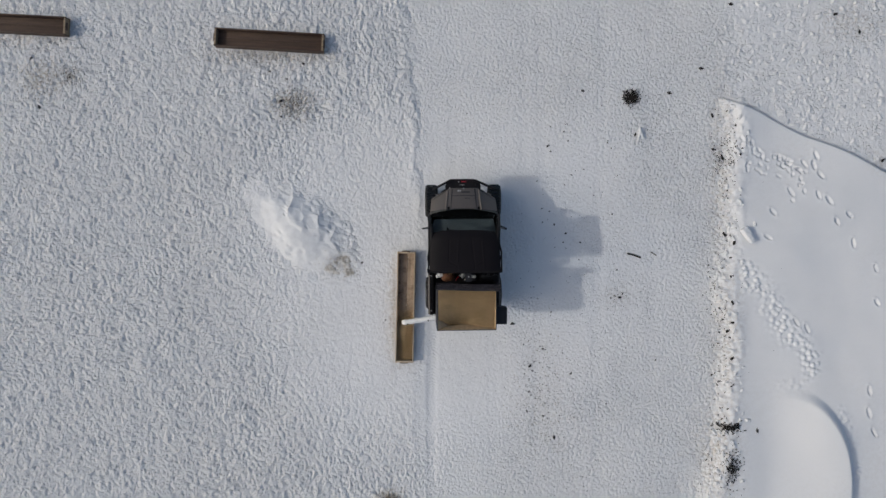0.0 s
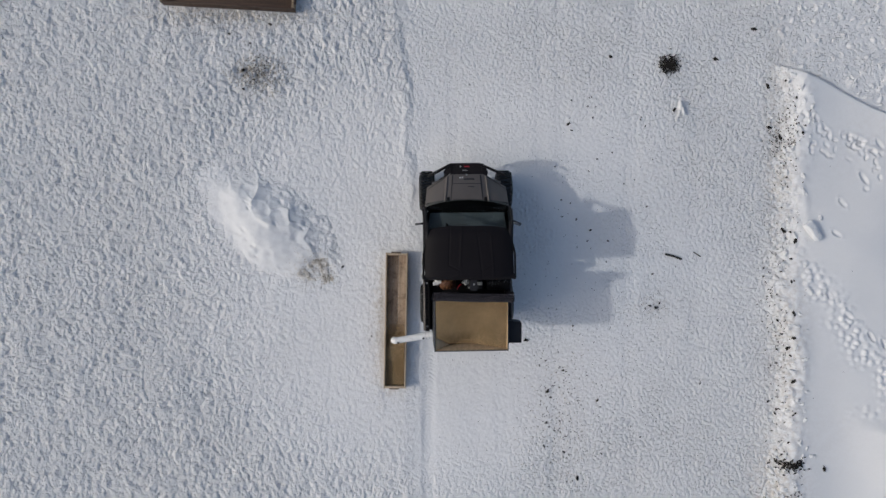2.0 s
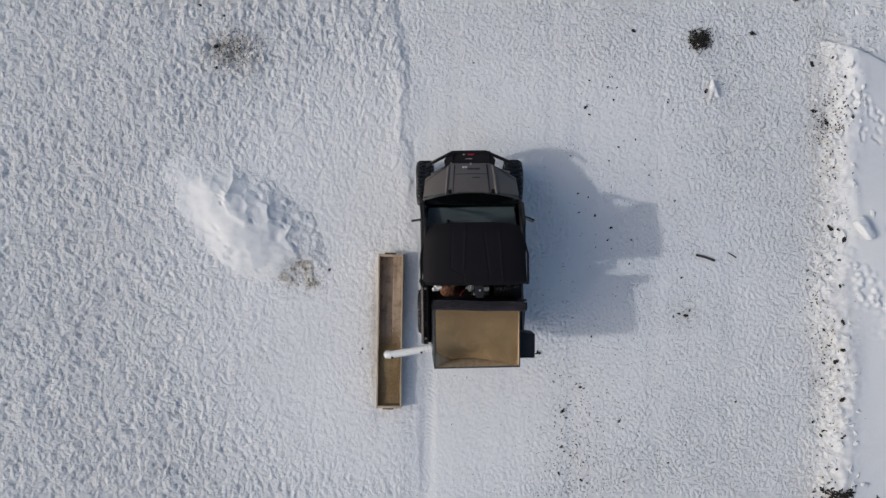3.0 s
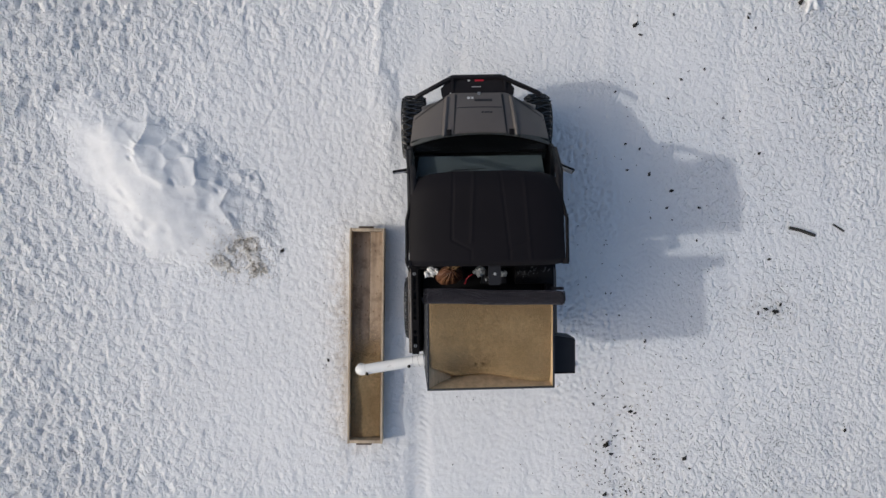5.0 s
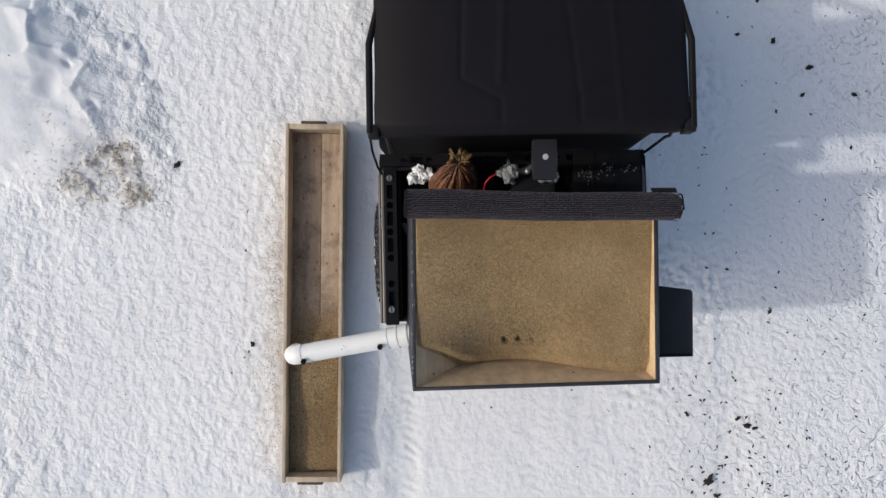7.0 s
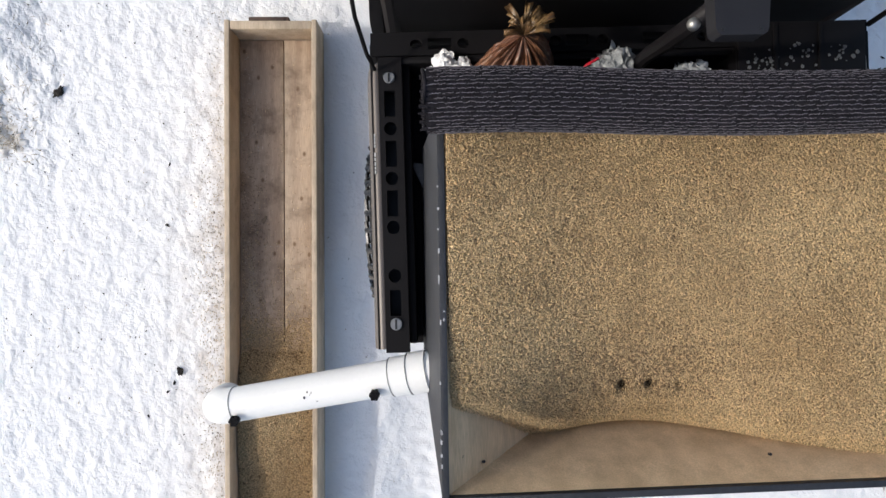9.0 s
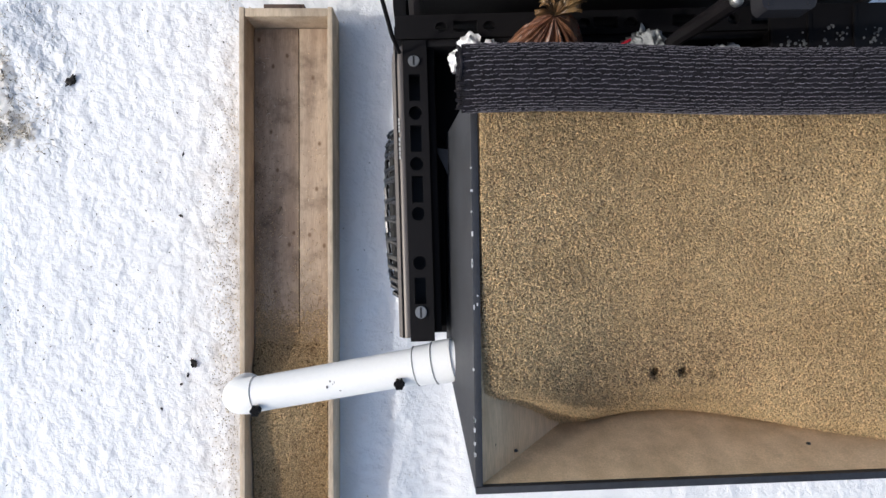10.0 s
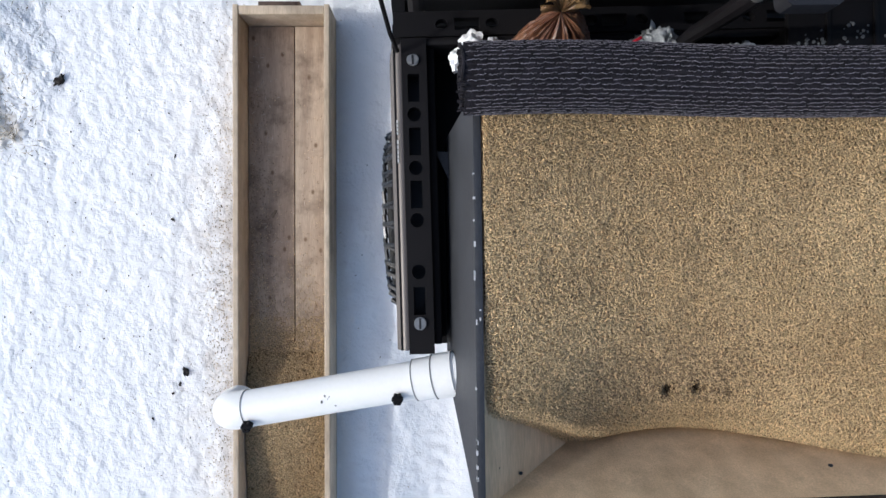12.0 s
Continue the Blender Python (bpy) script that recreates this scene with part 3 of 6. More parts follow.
    trod = (1 - 0.93 * ramp(pl, 0.3, 1)) * (1 - 0.6 * ramp(X, 6.0, 6.6)) * (0.52 + 0.48 * west + 0.25 * far * (1 - west)) * (0.52 + 0.60 * near) * (1 + 0.45 * far)
    return X, Y, Z * inside, stain, trod, marks


def ground():
    X, Y, Z, stain, trod, marks = ground_height()
    ny, nx = X.shape
    idx = np.arange(nx * ny).reshape(ny, nx)
    faces = np.stack([idx[:-1, :-1], idx[:-1, 1:], idx[1:, 1:], idx[1:, :-1]], -1).reshape(-1, 4)
    ob = from_arrays("ground", np.stack([X, Y, Z], -1).reshape(-1, 3), faces, SNOW)
    for key, value in (("stain", stain), ("trod", trod), ("marks", marks)):
        ob.data.attributes.new(key, "FLOAT", "POINT").data.foreach_set("value", value.astype(np.float32).ravel())
    tagged(ob, "trampled white snow with hoof prints and tyre tracks", "snow ground", kind="structure")
    return Z


GZ = ground()


def gz(x, y):
    """The ground's height at a place."""
    i, j = int(np.clip(np.searchsorted(GX, x), 1, len(GX) - 1)), int(np.clip(np.searchsorted(GY, y), 1, len(GY) - 1))
    return float(GZ[j, i])


# ---- snow pile ----
def snow_pile():
    """A shovelled heap, smooth on its sunny flank and broken on the other."""
    ax = Vector((2.3, -1.75, 0)).normalized()
    n, m = 270, 160
    u, v = np.meshgrid(np.linspace(-1.95, 1.95, n), np.linspace(-1.1, 1.05, m), indexing="ij")
    cx, cy = -3.28, 2.58
    X, Y = cx + u * ax.x - v * ax.y, cy + u * ax.y + v * ax.x
    r = np.sqrt((u / 1.62) ** 2 + (v / np.where(v > 0, 0.78, 0.80 - 0.1 * u / 1.6)) ** 2) + 0.20 * perlin(X * 1.3, Y * 1.3, 41)
    r = r + 0.12 * perlin(X * 3, Y * 3, 47) + 0.06 * perlin(X * 7, Y * 7, 49)
    dome = np.clip(1 - np.maximum(r, 0) ** 1.7, -0.25, 1)
    up = np.maximum(dome, 0)
    Z = 0.17 * (1 - ramp(r, 0.10, 1.08))
    rough = ramp(v + 0.12 * perlin(X * 2, Y * 2, 50), -0.10, 0.14)
    # shovelled blocks: smooth faces that break off in low steps
    bx, by = X + 0.10 * perlin(X * 3, Y * 3, 43), Y + 0.10 * perlin(X * 3, Y * 3, 44)
    d, one, _ = cells(bx * 3.6 + 0.8 * by, by * 4.0, 12)
    d2, one2, _ = cells(bx * 5.2, by * 5.2 + 1.2 * bx, 13)
    Z += up ** 0.7 * rough * (0.016 * (one - 0.5) + 0.075 * (d * d - 0.15) * (0.5 + one) + 0.030 * (d2 * d2 - 0.15) + 0.006 * (one2 - 0.5) * ramp(v, 0.05, 0.45) + 0.022 * perlin(X * 2.4, Y * 2.4, 42) + 0.012 * perlin(X * 9, Y * 9, 48))
    Z += up ** 0.5 * (0.04 * perlin(X * 1.6, Y * 1.6, 45) + 0.006 * perlin(X * 6, Y * 6, 46))
    rng = np.random.RandomState(3)
    for a, b, s in ((-0.95, 0.42, 0.030), (-0.62, 0.60, 0.032), (-0.45, 0.02, 0.026), (-0.05, 0.46, 0.042), (0.12, 0.10, 0.034), (0.55, 0.32, 0.026), (0.86, 0.20, 0.030), (-0.25, 0.66, 0.022), (0.35, 0.60, 0.024)):
        Z -= 0.030 * np.exp(-(((u - a + 0.5 * (v - b)) ** 2 / 3.0 + (v - b) ** 2) / (0.75 * s) ** 2) ** 1.2)
    for _ in range(150):
        a, b, s = rng.uniform(-1.45, 1.5), rng.normal(0.64, 0.14), rng.uniform(0.02, 0.06)
        Z += rng.uniform(-0.012, 0.022) * np.exp(-(((u - a) ** 2 + (v - b) ** 2) / s ** 2) ** 1.5) * (dome > -0.1)
    for _ in range(14):
        a, b, s = rng.uniform(-0.5, 1.0), rng.normal(-0.50, 0.10), rng.uniform(0.03, 0.06)
        Z -= rng.uniform(0.006, 0.014) * np.exp(-(((u - a) ** 2 / 1.8 + (v - b) ** 2) / s ** 2) ** 1.5)
    Z = Z * (1 - 0.6 * ramp(u, 0.85, 1.5))
    skirt = (1 - ramp(dome, 0.0, 0.35)) * (1 - 0.4 * rough)
    Z -= skirt * (0.02 * (1 - ramp(cells(X * 9 + 2.4 * Y, Y * 7.4, 3)[0], 0.18, 0.5)) + 0.010 * perlin(X * 18, Y * 14, 4))
    Z = Z + 0.022 - 0.05 * ramp(r, 0.98, 1.12)
    idx = np.arange(n * m).reshape(n, m)
    f = np.stack([idx[:-1, :-1], idx[1:, :-1], idx[1:, 1:], idx[:-1, 1:]], -1).reshape(-1, 4)
    ob = from_arrays("snow_mound", np.stack([X, Y, Z], -1).reshape(-1, 3), f, SNOW)
    for key, value in (("trod", 0.12 + 0.75 * ramp(r + 0.15 * rough, 0.65, 1.0)), ("stain", 0.45 * np.exp(-((X + 2.45) / 0.28) ** 2 - ((Y - 1.75) / 0.25) ** 2))):
        ob.data.attributes.new(key, "FLOAT", "POINT").data.foreach_set("value", value.astype(np.float32).ravel())
    tagged(ob, "long heap of shovelled snow, broken on its shaded flank", "snow mound")
    return X.ravel(), Y.ravel(), Z.ravel()


PILE = snow_pile()


def top_z(x, y):
    """The height of the snow, the heap included."""
    d = (PILE[0] - x) ** 2 + (PILE[1] - y) ** 2
    k = int(np.argmin(d))
    return max(gz(x, y), float(PILE[2][k]) if d[k] < 0.001 else -1.0)


# ---- troughs ----
def feed_trough(label, side, floor, floor2, rim, length=2.44, width=0.40, height=0.19):
    """A plank feed trough along y, its middle at the origin."""
    t = thing("feed_trough", label, "trough", group="feed troughs")
    h, l = width / 2, length / 2
    for s in (-1, 1):
        bm = box((-0.011, -l, 0.0), (0.011, l, height), 0.003)
        bmesh.ops.translate(bm, vec=(s * (h - 0.011), 0, 0), verts=bm.verts)
        part("side_board", bm, side, t)
        part("end_board", box((-h + 0.024, s * (l - 0.022) - 0.018, 0.0), (h - 0.024, s * (l - 0.022) + 0.018, height - 0.003), 0.003), rim, t)
        part("end_cleat", box((-0.10, s * (l + 0.008) - 0.012, height - 0.075), (0.075, s * (l + 0.008) + 0.012, height - 0.02), 0.004), WEATHERED, t, "dark wooden cleat")
    part("floor_plank", box((-h + 0.024, -l + 0.042, 0.012), (0.022, l - 0.042, 0.046), 0.003), floor, t)
    part("floor_plank", box((0.026, -l + 0.042, 0.012), (h - 0.024, l - 0.042, 0.045), 0.003), floor2, t)
    return t


NEAR = feed_trough("plank feed trough of pale lumber, partly filled with grain", LUMBER, LUMBER_DARK, FLOORWOOD, LUMBER, 2.48)
NEAR.matrix_basis = pose(-0.914, 0.820, 0.0, 0, 0, -0.7)
for x, y, turn in ((-4.0, 6.75, 87.0), (-9.77, 7.09, 87.5)):
    far = feed_trough("dark weathered plank feed trough standing on the snow", WEATHERED, WEATHERED, WEATHERED, RIMWOOD)
    far.matrix_basis = pose(x, y, gz(x, y) + 0.02, 0, 0, turn)


# ---- grain in the trough ----
def trough_grain():
    n, m = 60, 26
    y0, y1, x0, x1 = -0.372, 0.80, -1.085, -0.755
    u, v = np.meshgrid(np.linspace(y0, y1, n), np.linspace(x0, x1, m), indexing="ij")

    def height(x, y):
        along = 0.080 * np.exp(-((y - 0.30) / 0.30) ** 2) + 0.045 * np.exp(-((y + 0.25) / 0.25) ** 2)
        z = 0.040 + along * (1 - 0.25 * ((x + 0.95) / 0.17) ** 2) * (1 - ramp(y, 0.42, 0.95)) + 0.004 * perlin(x * 12, y * 12, 51)
        yy = y + 0.07 * perlin(x * 7, y * 5, 53) + 0.05 * perlin(x * 18, y * 14, 54)
        return z - 0.03 * ramp(yy, 0.48, 0.72) + 0.006 * perlin(x * 30, y * 30, 52)
    Z = height(v, u)
    idx = np.arange(n * m).reshape(n, m)
    f = np.stack([idx[:-1, :-1], idx[:-1, 1:], idx[1:, 1:], idx[1:, :-1]], -1).reshape(-1, 4)
    shift = 0.012 * (u - 0.83)
    ob = from_arrays("trough_grain_bed", np.stack([v + shift, u, Z], -1).reshape(-1, 3), f, GAPSHADE_BED)
    tagged(ob, "bed under the trough's barley, coloured dark as the shade between kernels", "grain", kind="stuff")
    rng = np.random.RandomState(8)
    y, x = rng.uniform(y0, y1 - 0.05, 38000), rng.uniform(x0, x1, 38000)
    keep = rng.uniform(size=38000) > 0.985 * ramp(y + 0.10 * perlin(x * 9, y * 7, 55), 0.50, 0.80)
    x, y = x[keep], y[keep]
    z = np.maximum(height(x, y), 0.046) + rng.uniform(0.0, 0.006, len(x))
    ob = kernels("trough_grain", np.stack([x + 0.012 * (y - 0.83), y, z], 1), 0.0122, 0.0031, GRAIN, 0.22)
    tagged(ob, "loose barley kernels in the wooden trough", "grain", kind="stuff")
    y = np.concatenate([0.70 + np.abs(rng.normal(0, 0.5, 520)), 0.66 + rng.exponential(0.11, 1500)])
    x = np.where(rng.uniform(size=2020) < 0.45, -1.08 + np.abs(rng.normal(0, 0.05, 2020)), rng.uniform(-1.085, -0.76, 2020))
    ok = (y < 1.97) & (x < -0.76)
    ob = kernels("strewn_grain", np.stack([x[ok] + 0.012 * (y[ok] - 0.83), y[ok], np.full(ok.sum(), 0.0475)], 1), 0.008, 0.0028, GRAIN, 0.2)
    tagged(ob, "single kernels and chaff strewn on the trough floor", "grain", kind="stuff")


trough_grain()

# ---- utility vehicle ----
CX = 0.372
UTV = thing("utility_vehicle", "black and bronze side-by-side utility vehicle with snow chains, parked on snow", "utility vehicle", at=(CX, 2.1, 0))


def wheel(x, y, out):
    """A knobbly tyre on a rim, wrapped in a ladder chain. out: which way its outer face looks."""
    r, w, z = 0.335, 0.24, 0.325
    bm = bmesh.new()
    prof = [(0.19, -0.10), (0.24, -0.115), (0.29, -0.12), (0.318, -0.105), (0.325, -0.06), (0.327, 0), (0.325, 0.06), (0.318, 0.105), (0.29, 0.12), (0.24, 0.115), (0.19, 0.10)]
    seg = 40
    rings = [[bm.verts.new((x + a, y + rr * math.cos(math.tau * k / seg), z + rr * math.sin(math.tau * k / seg))) for rr, a in prof] for k in range(seg)]
    for k in range(seg):
        p, q = rings[k], rings[(k + 1) % seg]
        for j in range(len(prof)):
            b = (j + 1) % len(prof)
            bm.faces.new((p[j], p[b], q[b], q[j]))
    bmesh.ops.recalc_face_normals(bm, faces=bm.faces)
    for k in range(22):
        a = math.tau * k / 22
        for s in (-1, 1):
            turn = Matrix.Rotation(-a, 4, "X") @ Matrix.Rotation(s * 0.35, 4, "Z")
            b = box((-0.045, -0.016, -0.010), (0.045, 0.016, 0.010), 0.003)
            bmesh.ops.transform(b, matrix=Matrix.Rotation(s * 0.35, 4, "Z"), verts=b.verts)
            bmesh.ops.translate(b, vec=(s * 0.066, 0, 0.332), verts=b.verts)
            bmesh.ops.rotate(b, cent=(0, 0, 0), matrix=Matrix.Rotation(a + s * 0.06, 3, "X"), verts=b.verts)
            bmesh.ops.translate(b, vec=(x, y, z), verts=b.verts)
            put_into(bm, b)
    wh = thing("wheel", "", "")
    wh.location = (x - UTV.location.x, y - UTV.location.y, z)
    wh.parent = UTV

    def sub(name, b, mat, label=""):
        ob = new(name, finish(b, name, mat))
        ob.parent = wh
        ob.matrix_parent_inverse = Matrix.Translation((-x, -y, -z))
        tagged(ob, label)
    sub("tyre", bm, RUBBER, "knobbly black off-road tyre")
    rim = rod((x - 0.08 * out, y, z), (x + 0.07 * out, y, z), 0.195, seg=28, bev=0.012)
    for k in range(6):
        a = math.tau * k / 6
        rod((x + 0.06 * out, y + 0.05 * math.cos(a), z + 0.05 * math.sin(a)), (x + 0.075 * out, y + 0.17 * math.cos(a), z + 0.17 * math.sin(a)), 0.018, rim, 8)
    sub("rim", rim, STEEL, "black steel rim")
    ch = bmesh.new()
    n = 15
    slack = random.Random(int(x * 100 + y * 37))
    turn = [math.tau * (i + slack.uniform(-0.22, 0.22)) / n for i in range(n)]
    turn.append(turn[0] + math.tau)
    for i in range(n):
        a0, a2 = turn[i], turn[i + 1]
        a1 = a0 + (a2 - a0) * slack.uniform(0.35, 0.65)
        for a, b, s0, s1 in ((a0, a1, -1, 1), (a1, a2, 1, -1), (a0, a1, 1, -1), (a1, a2, -1, 1)):
            steps = 6
            pts = []
            for q in range(steps + 1):
                t = q / steps
                ang = a + (b - a) * t
                off = (s0 + (s1 - s0) * t) * 0.125
                rr = 0.352 - 0.03 * max(abs(off) - 0.09, 0) / 0.035
                pts.append((x + off, y + rr * math.cos(ang), z + rr * math.sin(ang)))
            for e, (p0, p1) in enumerate(zip(pts, pts[1:])):
                d = (Vector(p1) - Vector(p0))
                wob = d.orthogonal().normalized() * (0.004 if e % 2 else -0.004)
                rod(Vector(p0) - d * 0.12 + wob, Vector(p1) + d * 0.12 - wob, 0.0080, ch, 6)
    for s in (-1, 1):
        m = 44
        for q in range(m):
            a, b = math.tau * q / m, math.tau * (q + 1) / m
            rr = 0.285 + (0.006 if q % 2 else -0.006)
            rod((x + s * 0.132, y + rr * math.cos(a), z + rr * math.sin(a)), (x + s * 0.128, y + 0.285 * math.cos(b), z + 0.285 * math.sin(b)), 0.0085, ch, 6)
    sub("snow_chain", ch, CHAIN, "steel snow chain")


for wx, wo in ((-0.315, -1), (1.06, 1)):
    for wy in (1.17, 3.19):
        wheel(wx, wy, wo)


def frame_and_body():
    part("chassis", box((0.0, 0.85, 0.30), (0.74, 3.3, 0.46), 0.02), STEEL, UTV)
    part("underbody", box((-0.30, 1.62, 0.44), (1.045, 2.82, 0.62), 0.03), BLACK, UTV)
    part("front_fascia", prism([(2.8, 0.45), (3.36, 0.50), (3.46, 0.72), (3.42, 0.93), (2.8, 1.02)], 0.02, 0.725), BLACK, UTV)
    for s in (-1, 1):
        x0, x1 = sorted((CX + s * 0.30, CX + s * 0.672))
        part("fender", slab(lambda u, v, x0=x0, x1=x1: (x0 + (x1 - x0) * u, 2.72 + 0.58 * v - 0.12 * abs((u if s > 0 else 1 - u)) ** 2 * v, 0.93 + 0.05 * math.sin(v * math.pi)), 6, 12, 0.06), BLACK, UTV)
        part("rear_fender", slab(lambda u, v, s=s: (CX + s * (0.60 + 0.145 * u), 0.76 + 0.78 * v, 0.72 + 0.12 * math.sin(v * math.pi)), 4, 12, 0.03), BLACK, UTV)
        part("rocker_panel", box((CX + s * 0.70 - 0.03, 1.66, 0.40), (CX + s * 0.70 + 0.03, 2.78, 0.58), 0.02), BLACK, UTV)
        # headlight
        part("headlight", slab(lambda u, v, s=s: (CX + s * (0.33 + 0.26 * u), 3.40 - 0.085 * u + 0.025 * v, 0.90 + 0.075 * v - 0.02 * u), 6, 4, 0.02), LENS, UTV, "clear headlight lens")


frame_and_body()


def hood():
    def top(u, v, lift=0.0):
        a = 2 * u - 1
        half = 0.712 - 0.035 * v
        rear = 2.855 + 0.125 * (1 - a * a)
        front = 3.475 - 0.225 * max(abs(a) - 0.42, 0) / 0.58
        y = rear + (front - rear) * v
        z = 1.135 - 0.13 * v ** 1.6 - 0.10 * abs(a) ** 3.5 - 0.03 * v * a * a
        return (CX + a * half, y, z + lift)
    ob = part("hood", slab(lambda u, v: top(u, v), 40, 16, 0.05), BRONZE, UTV, "bronze painted hood")

    def mid(u, v):
        half = 0.222 + 0.038 * (1 - v)
        x = CX - half * (1 - 2 * u)
        a = (x - CX) / (0.712 - 0.035 * (0.06 + 0.9 * v))
        p = top((a + 1) / 2, 0.05 + 0.88 * v)
        return (x, p[1], p[2] + 0.012)
    part("hood_panel", slab(mid, 12, 12, 0.03), BRONZE, ob)
    for s in (-1, 1):
        def groove(u, v, s=s):
            half = 0.305 + 0.040 * (1 - v) + 0.05 * u
            x = CX + s * half
            a = (x - CX) / (0.712 - 0.035 * (0.06 + 0.9 * v))
            p = top((a + 1) / 2, 0.03 + 0.92 * v)
            return (x, p[1], p[2] + 0.004 + 0.022 * math.sin(u * math.pi))
        part("hood_rib", slab(groove, 4, 14, 0.015), BRONZE, ob)

        def strip(u, v, s=s):
            x = CX + s * (0.226 + 0.038 * (1 - v) + (0.008 + 0.012 * v) * u)
            a = (x - CX) / (0.712 - 0.035 * (0.1 + 0.85 * v))
            p = top((a + 1) / 2, 0.06 + 0.90 * v)
            return (x, p[1], p[2] + 0.006)
        part("hood_stripe", slab(strip, 2, 10, 0.004), MARK, ob, "dark trim strip")
        x, y, z = top(0.5 + s * 0.222, 0.10)
        part("hood_latch", box((x - 0.024, y - 0.040, z - 0.02), (x + 0.024, y + 0.040, z + 0.014), 0.008), BLACK, ob, "black rubber latch")

        def vent(u, v, s=s):
            a = s * (0.52 + 0.45 * u)
            p = top((a + 1) / 2, 0.99 - 0.10 * (u ** 1.2) - 0.035 * (1 - v))
            return (p[0], p[1], p[2] + 0.005)
        part("fender_vent", slab(vent, 10, 2, 0.006), MARK, ob, "black vent strip")
    def seam(u, v):
        x = CX + 0.228 * (2 * u - 1)
        p = top(0.5 + 0.228 * (2 * u - 1) / 1.39, 0.63 + 0.022 * v)
        return (x, p[1], p[2] + 0.0135)
    part("panel_seam", slab(seam, 10, 1, 0.003), MARK, ob, "dark seam across the hood")
    # lettering stands as bars
    for k in range(6):
        x, y, z = top(0.5 + (0.012 + 0.032 * k - 0.05) / 1.45, 0.80)
        part("letter_bar", box((x - 0.015, y - 0.016, z + 0.010), (x + 0.015, y + 0.016, z + 0.0155), 0.001), MARK, ob)
    for k, (dx, w) in enumerate(((-0.115, 0.03), (-0.075, 0.022))):
        x, y, z = top(0.5 + dx / 1.45, 0.86)
        part("letter_bar", box((x - w / 2, y - 0.016, z + 0.010), (x + w / 2, y + 0.016, z + 0.0155), 0.001), PALE, ob)
    for k in range(4):
        x, y, z = top(0.5 + (0.03 + 0.03 * k) / 1.45, 0.52)
        part("letter_bar", box((x - 0.011, y - 0.009, z + 0.010), (x + 0.011, y + 0.009, z + 0.0155), 0.001), MARK, ob)
    part("badge", rod(top(0.5, 0.975, 0.0), top(0.5, 0.975, 0.012), 0.018, seg=16), CHROME, ob)
    # cowl below the glass
    part("cowl", slab(lambda u, v: (CX - 0.70 + 1.40 * u, 2.77 + 0.15 * v + 0.10 * (1 - (2 * u - 1) ** 2) * v, 1.115 - 0.02 * (1 - v) - 0.08 * abs(2 * u - 1) ** 4), 24, 6, 0.05), COWL, UTV, "black plastic cowl")


hood()


def bumper():
    ob = part("bumper", pipe([(-0.27, 3.45, 0.93), (-0.24, 3.47, 0.95), (0.075, 3.64, 0.98), (0.105, 3.655, 0.98), (0.60, 3.655, 0.98), (0.635, 3.64, 0.98), (0.985, 3.48, 0.95), (1.015, 3.46, 0.93)], 0.026), STEEL, UTV, "black tubular steel bumper")
    part("bumper_plate", slab(lambda u, v: (CX - 0.01 + (2 * u - 1) * (0.36 + 0.02 * math.sin(v * math.pi) - 0.09 * max(v - 0.6, 0) / 0.4), 3.43 + 0.215 * v, 0.935 + 0.025 * v), 4, 4, 0.012), STEEL, ob)
    for x in (0.10, 0.645):
        part("upright", pipe([(x, 3.65, 0.98), (x, 3.62, 0.75), (x, 3.50, 0.52)], 0.022), STEEL, ob)
        part("gusset", prism([(3.45, 0.86), (3.66, 0.985), (3.63, 1.0), (3.43, 0.92)], x - 0.012, x + 0.012), STEEL, ob)
    part("lower_bar", pipe([(-0.1, 3.42, 0.52), (0.05, 3.52, 0.52), (0.69, 3.52, 0.52), (0.84, 3.42, 0.52)], 0.022), STEEL, ob)
    part("winch", rod((0.24, 3.54, 0.86), (0.50, 3.54, 0.86), 0.055, seg=18, bev=0.01), STEEL, ob)
    part("winch_label", box((0.335, 3.612, 0.968), (0.425, 3.636, 0.974), 0.001), RED, ob, "red label")
    part("shackle", rod((0.272, 3.625, 0.963), (0.272, 3.625, 0.976), 0.014, seg=14), PALE, ob)
    part("cable_hook", rod((0.30, 3.553, 0.962), (0.40, 3.553, 0.962), 0.004, seg=8), PALE, ob, "bright steel cable end")
    for y in (3.47, 3.49):
        part("bracket", box((0.075, y - 0.005, 0.938), (0.09, y + 0.005, 0.954), 0.002), PALE, ob)


bumper()


